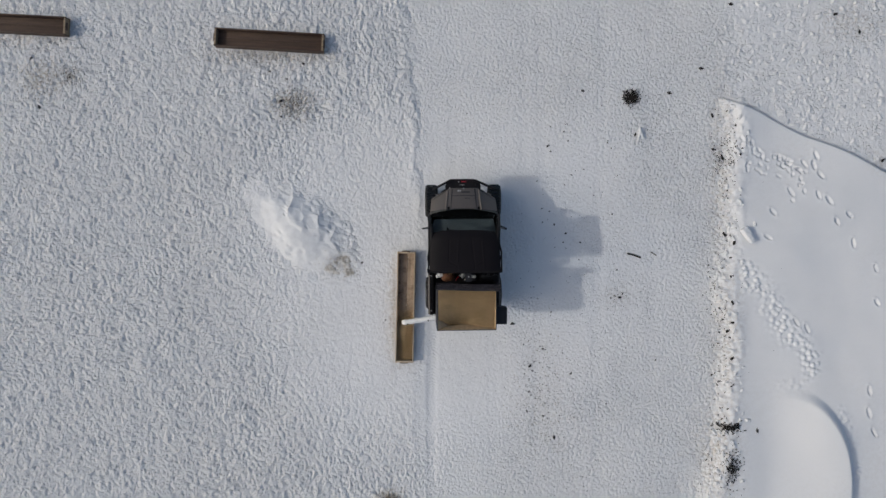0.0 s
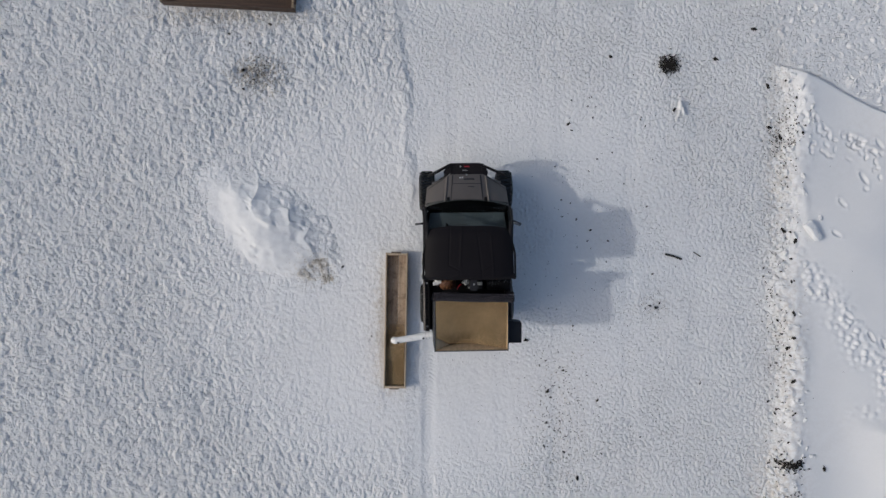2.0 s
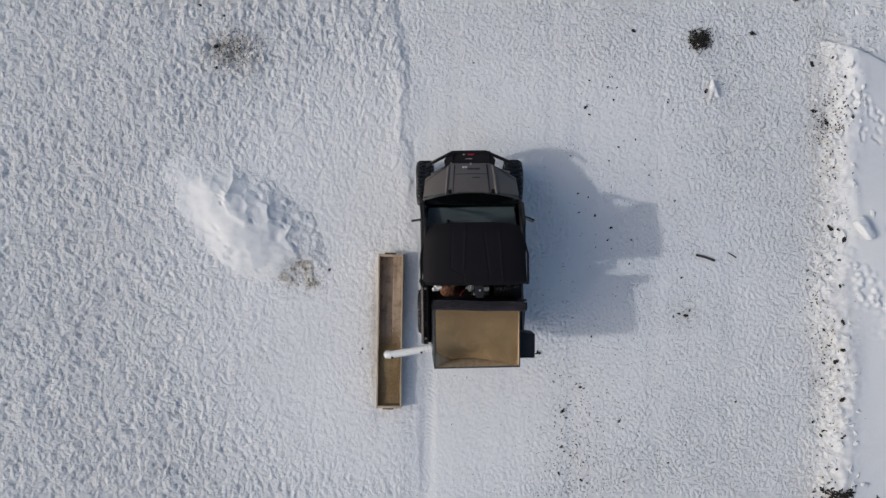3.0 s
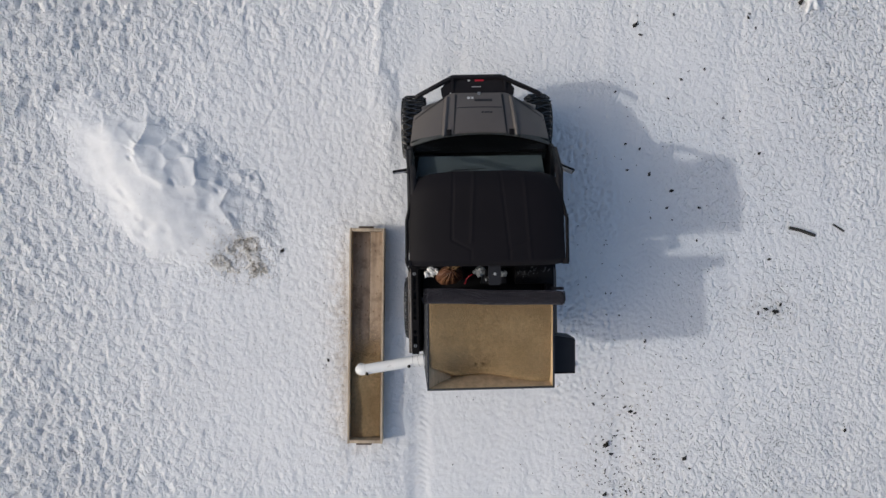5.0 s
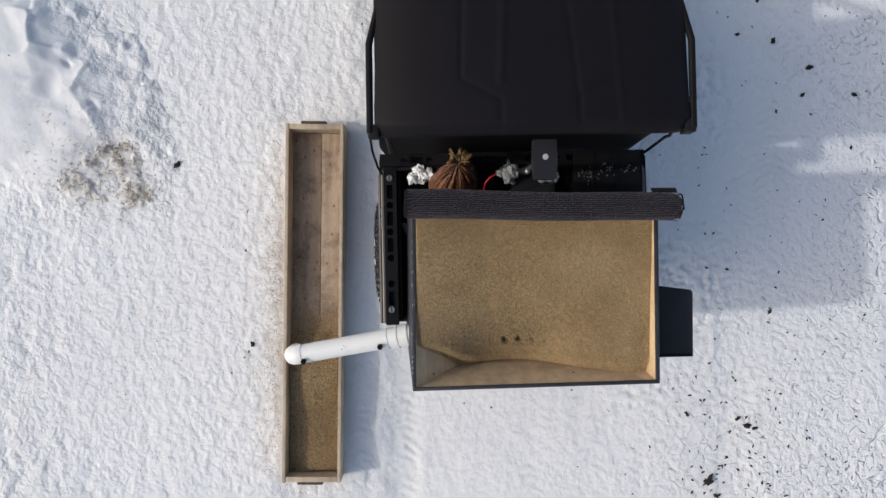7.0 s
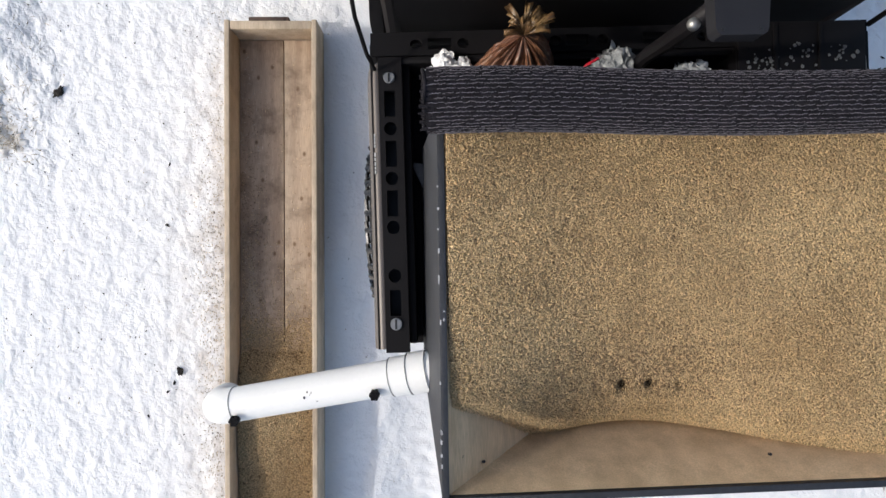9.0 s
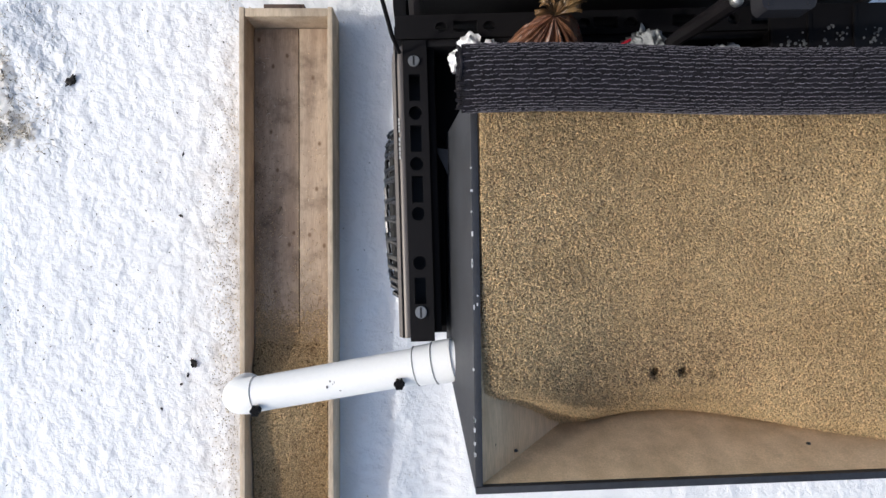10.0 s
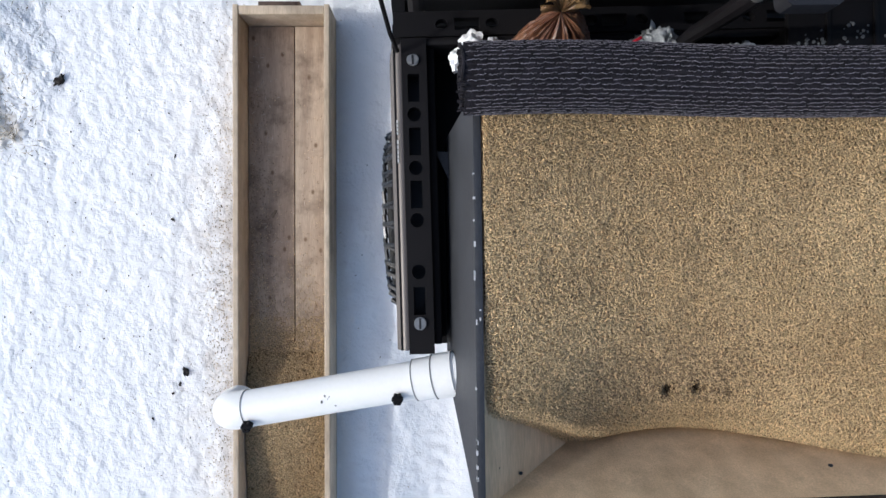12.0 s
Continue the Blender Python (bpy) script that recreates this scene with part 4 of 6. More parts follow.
def cab():
    def screen(u, v):
        a = 2 * u - 1
        half = 0.68 + 0.01 * v
        y0, y1 = 2.92 + 0.085 * (1 - a * a), 2.37 + 0.06 * (1 - a * a)
        return (CX + a * half, y0 + (y1 - y0) * v + 0.055 * math.sin(v * math.pi), 1.13 + (1.775 - 1.13) * v)
    g = part("windshield", slab(screen, 16, 14, 0.005, (0, -0.8, -0.5)), GLASS, UTV, "clear windshield")
    g.visible_shadow = False
    for s in (-1, 1):
        part("pillar", pipe([(CX + s * 0.715, 2.84, 1.08), (CX + s * 0.66, 2.45, 1.72), (CX + s * 0.655, 2.36, 1.765), (CX + s * 0.66, 1.80, 1.765), (CX + s * 0.665, 1.70, 1.72), (CX + s * 0.68, 1.66, 0.60)], 0.028), STEEL, UTV)
        xo = CX + s * 0.725

        def door(u, v, s=s):
            return (CX + s * (0.728 + 0.028 * math.sin(v * math.pi)), 1.70 + 1.10 * u, 0.50 + 0.68 * v + 0.03 * u * v)
        d = part("door", slab(door, 12, 8, 0.04, (-s, 0, 0)), BLACK, UTV, "black plastic half door")
        part("window_frame", pipe([(CX + s * 0.735, 1.72, 1.17), (CX + s * 0.69, 1.72, 1.70), (CX + s * 0.685, 1.80, 1.745), (CX + s * 0.685, 2.34, 1.745), (CX + s * 0.70, 2.46, 1.68), (CX + s * 0.74, 2.79, 1.19)], 0.016), STEEL, d)
        part("door_handle", box((xo + s * 0.032 - 0.012, 1.80, 1.02), (xo + s * 0.032 + 0.012, 1.92, 1.05), 0.006), BLACK, d)
        part("door_hinge", box((xo + s * 0.012 - 0.02, 2.70, 0.95), (xo + s * 0.012 + 0.02, 2.76, 1.03), 0.006), STEEL, d)
        # side mirror
        my = 2.50
        arm = part("mirror", pipe([(CX + s * 0.675, my - 0.02, 1.42), (CX + s * 0.76, my - 0.005, 1.46)], 0.012), BLACK, UTV, "black side mirror")
        hb = box((-0.085, -0.015, -0.036), (0.085, 0.015, 0.036), 0.014)
        lean = Matrix.Rotation(radians(-35 if s > 0 else -8), 3, "X")
        bmesh.ops.rotate(hb, cent=(0, 0, 0), matrix=lean, verts=hb.verts)
        bmesh.ops.rotate(hb, cent=(0, 0, 0), matrix=Matrix.Rotation(radians(-26 if s > 0 else 10), 3, "Z"), verts=hb.verts)
        bmesh.ops.translate(hb, vec=(CX + s * 0.778, my, 1.48), verts=hb.verts)
        part("mirror_housing", hb, BLACK, arm)
        gb = box((-0.070, -0.018, -0.027), (0.070, -0.0145, 0.027), 0.0015)
        bmesh.ops.rotate(gb, cent=(0, 0, 0), matrix=lean, verts=gb.verts)
        bmesh.ops.rotate(gb, cent=(0, 0, 0), matrix=Matrix.Rotation(radians(-26 if s > 0 else 10), 3, "Z"), verts=gb.verts)
        bmesh.ops.translate(gb, vec=(CX + s * 0.778, my, 1.48), verts=gb.verts)
        part("mirror_glass", gb, LENS, arm, "mirror glass")
    part("dashboard", prism([(2.775, 0.85), (2.785, 1.06), (2.80, 1.09), (2.86, 1.08), (2.86, 0.60), (2.78, 0.60)], CX - 0.66, CX + 0.66), BLACK, UTV, "black dashboard")
    part("dash_tray", slab(lambda u, v: (CX + (2 * u - 1) * (0.685 - 0.065 * v), 2.36 + 0.375 * v, 0.98 + 0.07 * v), 6, 4, 0.03), TRAY, UTV, "grey-green dash tray")
    seat = part("seat", box((CX - 0.63, 1.80, 0.62), (CX + 0.63, 2.28, 0.78), 0.05), SEAT, UTV, "black bench seat")
    for k in (-1, 0, 1):
        part("backrest", box((CX + k * 0.42 - 0.20, 1.72, 0.76), (CX + k * 0.42 + 0.20, 1.84, 1.30), 0.045), SEAT, seat)
    wheel_bm = bmesh.new()
    pts = []
    for k in range(25):
        a = math.tau * k / 24
        p = Vector((0.17 * math.cos(a), 0.17 * math.sin(a), 0))
        p.rotate(Euler((radians(-52), 0, 0)))
        pts.append(p + Vector((CX - 0.34, 2.36, 1.10)))
    pipe(pts, 0.015, wheel_bm)
    for k in range(3):
        rod(pts[8 * k + 2], (CX - 0.34, 2.38, 1.09), 0.012, wheel_bm, 8)
    rod((CX - 0.34, 2.38, 1.09), (CX - 0.34, 2.55, 0.98), 0.02, wheel_bm)
    part("steering_wheel", wheel_bm, BLACK, UTV)
    part("rear_panel", slab(lambda u, v: (CX - 0.66 + 1.32 * u, 1.665 - 0.02 * v, 0.62 + 0.88 * v), 4, 4, 0.02, (0, 1, 0)), BLACK, UTV, "black rear cab panel")
    part("cross_bar", pipe([(CX - 0.66, 1.70, 1.72), (CX + 0.66, 1.70, 1.72)], 0.025), STEEL, UTV)
    part("wiper", pipe([(CX - 0.02, 2.47, 1.775), (CX - 0.3, 2.45, 1.775), (CX - 0.54, 2.38, 1.775)], 0.005), STEEL, UTV)


cab()


def roof():
    L1 = [(0.075, 2.46), (0.05, 1.815), (0.222, 1.722), (0.222, 1.56)]
    L2 = [(0.485, 2.46), (0.565, 1.72), (0.572, 1.56)]
    L3 = [(0.735, 1.822), (0.565, 1.722)]
    R1, R2 = [(0.70, 2.46), (0.76, 1.56)], [(0.26, 2.46), (0.225, 1.80)]

    def dist(x, y, line):
        best = 9.0
        for (ax, ay), (bx, by) in zip(line, line[1:]):
            t = max(0, min(1, ((x - ax) * (bx - ax) + (y - ay) * (by - ay)) / ((bx - ax) ** 2 + (by - ay) ** 2)))
            best = min(best, math.hypot(x - ax - t * (bx - ax), y - ay - t * (by - ay)))
        return best

    def top(u, v):
        a = 2 * u - 1
        half = 0.705 - 0.02 * v - 0.06 * max(v - 0.72, 0) / 0.28 * max(v - 0.72, 0) / 0.28
        ca = math.copysign(1 - (1 - abs(a)) ** 1.25, a)
        y0, y1 = 1.568 + 0.03 * abs(a) ** 6, 2.385 + 0.055 * (1 - abs(a) ** 3)
        x = CX + ca * half
        y = y0 + (y1 - y0) * v
        z = 1.865 - 0.055 * abs(ca) ** 6 - 0.03 * abs(ca) ** 2 - 0.05 * max(v - 0.8, 0) / 0.2 * max(v - 0.8, 0) / 0.2 - 0.045 * max(0.06 - v, 0) / 0.06
        for line in (L1, L2, L3):
            z -= 0.005 * math.exp(-(dist(x, y, line) / 0.007) ** 2)
        for line in (R1, R2):
            z += 0.004 * math.exp(-(dist(x, y, line) / 0.014) ** 2)
        return (x, y, z)
    ob = part("roof", slab(top, 140, 76, 0.03), ROOF, UTV, "black moulded plastic roof", 60)
    for s in (-1, 1):
        part("drip_rail", pipe([(CX + s * 0.725, 1.60, 1.765), (CX + s * 0.722, 2.0, 1.775), (CX + s * 0.63, 2.38, 1.755)], 0.016), BLACK, ob)
        part("roof_bracket", box((CX + s * 0.71 - 0.025, 1.575, 1.70), (CX + s * 0.71 + 0.025, 1.64, 1.775), 0.008), STEEL, ob)


roof()


def cargo_bed():
    bed = part("cargo_bed", box((-0.34, 0.72, 0.84), (1.085, 1.52, 0.88), 0.008), BLACK, UTV, "black plastic cargo bed")
    part("headboard", box((-0.34, 1.515, 0.86), (1.085, 1.545, 1.055), 0.012), BLACK, bed)
    holes = [circle(x, 1.585, 0.018) for x in (-0.235, -0.095, 0.18, 0.32, 0.62, 0.80, 0.95)]
    holes += [[(x, 1.565), (x + 0.07, 1.565), (x + 0.07, 1.605), (x, 1.605)] for x in (-0.20, 0.05, 0.21, 0.44, 0.67, 0.84)]
    part("head_rail", plate([(-0.37, 1.545), (1.11, 1.545), (1.11, 1.625), (-0.37, 1.625)], holes, 1.06, 0.03), BLACK, bed)
    part("head_ledge", box((-0.36, 1.55, 0.93), (1.10, 1.62, 0.95), 0), MARK, bed)
    part("tail_board", box((-0.33, 0.70, 0.60), (1.075, 0.735, 0.88), 0.012), BLACK, bed)
    for s in (-1, 1):
        def X(d, s=s):
            return CX + s * d
        part("side_panel", slab(lambda u, v, s=s: (CX + s * (0.715 + 0.03 * v - 0.02 * (1 - v) ** 2), 0.71 + 0.88 * u, 0.70 + 0.355 * v), 10, 6, 0.02, (-s, 0, 0)), BLACK, bed)
        part("side_trim", slab(lambda u, v, s=s: (CX + s * (0.7505 + 0.003 * math.sin(v * math.pi)), 0.72 + 0.82 * u, 0.92 + 0.10 * v), 10, 3, 0.006, (-s, 0, 0)), BRONZE, bed, "bronze painted side trim")
        lo, hi = sorted((X(0.722), X(0.652)))
        holes = [circle(X(0.69), y, 0.019) for y in (1.323, 1.184, 1.048, 0.914)]
        l2, h2 = sorted((X(0.706), X(0.674)))
        holes += [[(l2, y - 0.036), (h2, y - 0.036), (h2, y + 0.036), (l2, y + 0.036)] for y in (1.392, 1.253, 1.115, 0.838)]
        part("side_rail", plate([(lo, 0.70), (hi, 0.70), (hi, 1.54), (lo, 1.54)], holes, 1.06, 0.035), BLACK, bed)
        part("rail_edge", slab(lambda u, v, s=s: (CX + s * (0.7225 + 0.034 * v - 0.020 * v * max(0, u - 0.90) / 0.10), 0.71 + 0.86 * u, 1.058 + 0.004 * math.sin(v * math.pi) - 0.030 * v * v - 0.02 * max(0, u - 0.94) / 0.06), 24, 6, 0.006), BRONZE, bed, "scuffed bronze rail edge")
        part("inner_wall", box((min(X(0.654), X(0.63)), 0.72, 0.87), (max(X(0.654), X(0.63)), 1.52, 1.03), 0.006), BLACK, bed)
        part("slot_floor", box((min(X(0.735), X(0.655)), 0.72, 0.95), (max(X(0.735), X(0.655)), 1.52, 0.965), 0.0), MARK, bed)
        for y in (1.465, 0.780):
            b = part("anchor_bolt", rod((X(0.69), y, 1.058), (X(0.69), y, 1.068), 0.017, seg=20, bev=0.002), CHROME, bed, "zinc anchor bolt")
            part("screw_slot", box((X(0.69) - 0.003, y - 0.014, 1.0670), (X(0.69) + 0.003, y + 0.014, 1.0692), 0), MARK, b)
        for y, l in ((1.199, 0.009), (1.211, 0.007), (1.221, 0.010), (1.235, 0.008), (1.247, 0.010), (1.272, 0.007), (1.282, 0.007), (1.292, 0.007), (1.302, 0.007)):
            part("letter_bar", box((X(0.738) - 0.0022, y, 1.050), (X(0.738) + 0.0022, y + l, 1.0605), 0), PALE, bed)


cargo_bed()
UTV.matrix_basis = Matrix.Translation((0.370, 1.2, 0)) @ Matrix.Rotation(radians(0.86), 4, "Z") @ Matrix.Translation((0.002, 0.9, 0))


# ---- grain bin in the bed ----
BX0, BX1, BY0, BY1, BZ = -0.182, 1.015, 0.474, 1.365, 1.50
BIN = thing("grain_bin", "dark painted plywood feed hopper standing in the cargo bed", "grain bin", at=(0.43, 0.95, 0.885))


def grain_bin():
    side = [(BY0, BZ), (BY0, BZ - 0.03), (0.645, 0.95), (0.665, 0.885), (BY1, 0.885), (BY1, BZ)]
    for x in (BX0, BX1 - 0.012):
        bm = prism(side, x, x + 0.012)
        for v in bm.verts:
            if v.co.x < BX0 + 0.006:
                v.co.x -= 0.055 * (BZ - v.co.z) / 0.615
        part("side_panel", bm, BINPAINT, BIN)
    part("front_panel", box((BX0 + 0.013, BY1 - 0.013, 0.886), (BX1 - 0.013, BY1, BZ), 0.001), BINPAINT, BIN)
    part("back_panel", prism([(BY0, BZ), (BY0 + 0.012, BZ), (BY0 + 0.012, BZ - 0.03), (0.655, 0.95), (0.645, 0.945), (BY0, BZ - 0.03)], BX0 + 0.013, BX1 - 0.013), BINPAINT, BIN)
    part("rim_strip", box((BX0 - 0.002, BY0 - 0.003, BZ - 0.012), (BX1 + 0.002, BY0 + 0.013, BZ + 0.004), 0.002), BINPAINT, BIN)
    part("rim_strip", box((BX0 - 0.003, BY0 + 0.014, BZ - 0.012), (BX0 + 0.014, BY1, BZ + 0.004), 0.002), BINPAINT, BIN)
    part("rim_strip", box((BX1 - 0.014, BY0 + 0.014, BZ - 0.012), (BX1 + 0.003, BY1, BZ + 0.004), 0.002), BINPAINT, BIN)
    part("rim_strip", box((BX0 + 0.015, BY1 - 0.014, BZ - 0.012), (BX1 - 0.015, BY1 + 0.002, BZ + 0.004), 0.002), BINPAINT, BIN)

    def panel(name, corners):
        b = bmesh.new()
        vs = [b.verts.new(c) for c in corners]
        b.faces.new(vs)
        ext = bmesh.ops.extrude_face_region(b, geom=list(b.faces))
        bmesh.ops.translate(b, vec=(0, 0, -0.009), verts=[g for g in ext["geom"] if isinstance(g, bmesh.types.BMVert)])
        bmesh.ops.recalc_face_normals(b, faces=b.faces)
        part(name, b, PLY, BIN, "bare plywood lining panel")
    x0, x1, y0, y1 = BX0 + 0.014, BX1 - 0.014, BY0 + 0.014, BY1 - 0.014
    t, q = BZ - 0.012, 0.95
    a, b, c = (x0 + 0.52, y0 + 0.165, q), (x1 - 0.10, y0 + 0.165, q), (x1 - 0.10, y1 - 0.1, q)
    d = (x0 + 0.52, y1 - 0.1, q)
    panel("liner_panel", [(x0, y0, t), (x1, y0, t), b, a])
    panel("liner_panel", [(x0, y1, t), (x0, y0, t), a, d])
    panel("liner_panel", [(x1, y0, t), (x1, y1, t), c, b])
    panel("liner_panel", [(x1, y1, t), (x0, y1, t), d, c])
    for x, y, z in ((x0 + 0.03, y0 + 0.075, t - 0.04), (x0 + 0.085, y0 + 0.045, t - 0.085), (0.62, y0 + 0.03, t - 0.10)):
        part("screw", rod((x, y, z), (x + 0.001, y + 0.002, z + 0.006), 0.004, seg=8), MARK, BIN)
    chips = random.Random(9)
    for k in range(16):
        y, l, w = chips.uniform(0.55, 1.28), chips.uniform(0.003, 0.014), chips.uniform(0.0006, 0.003)
        x = BX0 - 0.0045 + (chips.uniform(0, 0.012) if k % 4 == 0 else 0)
        part("paint_chip", box((x, y, BZ - 0.006), (x + w + 0.002, y + l, BZ + 0.0046), 0), PALE, BIN, "bare pale chip in the paint")
    cover = part("motor_cover", prism([(BX1 + 0.004, 0.577), (1.244, 0.577), (1.246, 0.927), (1.236, 0.942), (1.06, 0.967), (BX1 + 0.004, 0.967)], 1.02, 1.35, "z"), BOXGREY, BIN, "dark grey motor cover")
    part("cover_lip", box((1.04, 0.582, 1.345), (1.236, 0.592, 1.356), 0.002), BLACK, cover)
    # discharge tube
    A, B = Vector((-0.268, 0.684, 1.055)), Vector((-0.838, 0.575, 0.955))
    d = (B - A).normalized()
    tube = part("discharge_tube", rod(A + d * 0.05, B, 0.0535, seg=32), PVC, BIN, "white plastic discharge tube")
    part("collar", rod(A - d * 0.056, A + d * 0.006, 0.0625, seg=32, bev=0.005), PVC, tube)
    part("collar_ring", rod(A + d * 0.004, A + d * 0.062, 0.0585, seg=32, bev=0.004), PVC, tube)
    part("flange", rod(A - d * 0.108, A - d * 0.04, 0.056, seg=24), PVC, tube)
    pts = [B - d * 0.018, B]
    for k in range(1, 9):
        a = math.pi / 2 * k / 8
        flat = Vector((d.x, d.y, 0)).normalized()
        pts.append(B + flat * 0.050 * math.sin(a) + Vector((0, 0, -0.050 * (1 - math.cos(a)) - 0.01 * k / 8)))
    pts.append(pts[-1] + Vector((0, 0, -0.06)))
    part("elbow", pipe(pts, 0.0555, seg=32), PVC, tube)
    for p, off in ((A + d * 0.112, -0.030), (B - d * 0.03, -0.036)):
        base = p + Vector((0, -abs(off), 0.047))
        k = rod(base - Vector((0, 0, 0.01)), base + Vector((0, -0.006, 0.022)), 0.013, seg=12, bev=0.003)
        for i in range(6):
            ang = math.tau * i / 6
            rod(base + Vector((0.011 * math.cos(ang), 0.011 * math.sin(ang), 0.010)), base + Vector((0.011 * math.cos(ang), 0.011 * math.sin(ang) - 0.003, 0.023)), 0.005, k, 8)
        part("knob", k, BLACK, tube, "black star knob")
    for at, r in ((0.006, 0.0628), (0.062, 0.0588)):
        part("seam_ring", rod(A + d * (at - 0.0008), A + d * (at + 0.0008), r, seg=32), SEAM, tube, "grey joint line")
    part("seam_ring", rod(B - d * 0.0195, B - d * 0.0180, 0.0560, seg=32), SEAM, tube, "grey joint line")
    smear = random.Random(3)
    for k in range(11):
        c = A + d * smear.uniform(0.27, 0.345) + Vector((0, smear.uniform(-0.022, 0.012), 0))
        c.z = A.z + d.z * 0.31 + math.sqrt(0.0535 ** 2 - (c.y - (A + d * 0.31).y) ** 2) - 0.0008
        w = smear.uniform(0.0008, 0.003)
        part("smudge", box((c.x - w, c.y - w * 1.6, c.z - 0.003), (c.x + w, c.y + w * 1.6, c.z + 0.0015), 0), MARK, tube)


grain_bin()


def bin_grain():
    """The barley's surface, hollowed above the auger."""
    x0, x1, y0, y1 = BX0 + 0.016, BX1 - 0.016, BY0 + 0.016, BY1 - 0.016
    n, m = 150, 110

    def height(x, y):
        low = y - 0.080 * (1 - ramp(x, -0.12, 0.14))
        z = 1.453 + 0.037 * (1 - ramp(x, -0.17, 0.2)) + 0.015 * ramp(y, 0.89, 1.3) - 0.022 * ramp(x, 0.88, 1.0) * (1 - ramp(y, 0.6, 1.15))
        z = z - 0.20 * np.exp(-((x - 0.32) / 0.30) ** 2) * (1 - ramp(y, 0.53, 1.04)) - (0.13 - 0.09 * ramp(x, 0.45, 1.0)) * (1 - ramp(low, 0.52, 0.62))
        for hx, hy in ((0.287, 0.696), (0.360, 0.698)):
            z = z - 0.045 * np.exp(-((x - hx) / 0.014) ** 2 - ((y - hy) / 0.014) ** 2)
        z = z - 0.02 * np.exp(-((x - 0.428) / 0.012) ** 2 - ((y - 0.695) / 0.014) ** 2)
        return z + 0.0045 * perlin(x * 6, y * 6, 61) + 0.004 * perlin(x * 18, y * 18, 62)
    X, Y = np.meshgrid(np.linspace(x0, x1, n), np.linspace(y0, y1, m), indexing="ij")
    Z = height(X, Y)
    idx = np.arange(n * m).reshape(n, m)
    f = np.stack([idx[:-1, :-1], idx[1:, :-1], idx[1:, 1:], idx[:-1, 1:]], -1).reshape(-1, 4)
    # dark sheet under the kernels, painted as the shaded gaps among them
    tagged(from_arrays("bin_grain_bed", np.stack([X, Y, Z - 0.002], -1).reshape(-1, 3), f, GAPSHADE_BED), "bed under the hopper's barley, coloured dark as the shade between kernels", "grain", kind="stuff")
    rng = np.random.RandomState(21)
    N = 130000
    nx = int(math.sqrt(N * (x1 - x0) / (y1 - 0.05 - y0)))
    ix, iy = np.meshgrid(np.arange(nx), np.arange(N // nx))
    N = ix.size
    x = x0 + 0.003 + (x1 - x0 - 0.006) * (ix.ravel() + rng.uniform(0, 1, N)) / nx
    y = y0 + 0.003 + (y1 - 0.010 - y0) * (iy.ravel() + rng.uniform(0, 1, N)) / (iy.max() + 1)
    z = height(x, y) + rng.uniform(-0.001, 0.008, N)
    # near-black kernels in the holes and thinly round them
    hole_spots = np.concatenate([np.stack([rng.normal(hx, 0.024, 60), rng.normal(hy + 0.012, 0.026, 60)], 1) for hx, hy in ((0.287, 0.696), (0.360, 0.698))] + [np.stack([rng.normal(0.40, 0.07, 90), rng.normal(0.705, 0.035, 90)], 1), np.stack([rng.normal(0.428, 0.009, 30), rng.normal(0.695, 0.011, 30)], 1)] + [np.stack([rng.normal(hx, 0.007, 45), rng.normal(hy, 0.007, 45)], 1) for hx, hy in ((0.287, 0.696), (0.360, 0.698))])
    tagged(kernels("black_hole_grain", np.column_stack([hole_spots, height(hole_spots[:, 0], hole_spots[:, 1]) + 0.005]), 0.0075, 0.0026, DUNG, 0.5), "near-black kernels in and round the small holes", "grain", kind="stuff")
    # darker kernels, thickest in the hollow, a few over the left side
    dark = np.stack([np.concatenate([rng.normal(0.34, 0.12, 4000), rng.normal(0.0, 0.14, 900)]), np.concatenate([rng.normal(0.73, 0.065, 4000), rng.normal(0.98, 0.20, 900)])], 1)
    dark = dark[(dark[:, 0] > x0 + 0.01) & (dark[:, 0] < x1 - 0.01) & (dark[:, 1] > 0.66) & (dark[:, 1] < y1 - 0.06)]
    tagged(kernels("dark_grain", np.column_stack([dark, height(dark[:, 0], dark[:, 1]) + 0.0055]), 0.0095, 0.003, DARKGRAIN, 0.3), "darker kernels among the barley, most of them in the hollow", "grain", kind="stuff")
    tagged(kernels("bin_grain", np.stack([x, y, z], 1), 0.0115, 0.0027, GRAIN, 0.30), "loose barley kernels in the hopper", "grain", kind="stuff")


bin_grain()


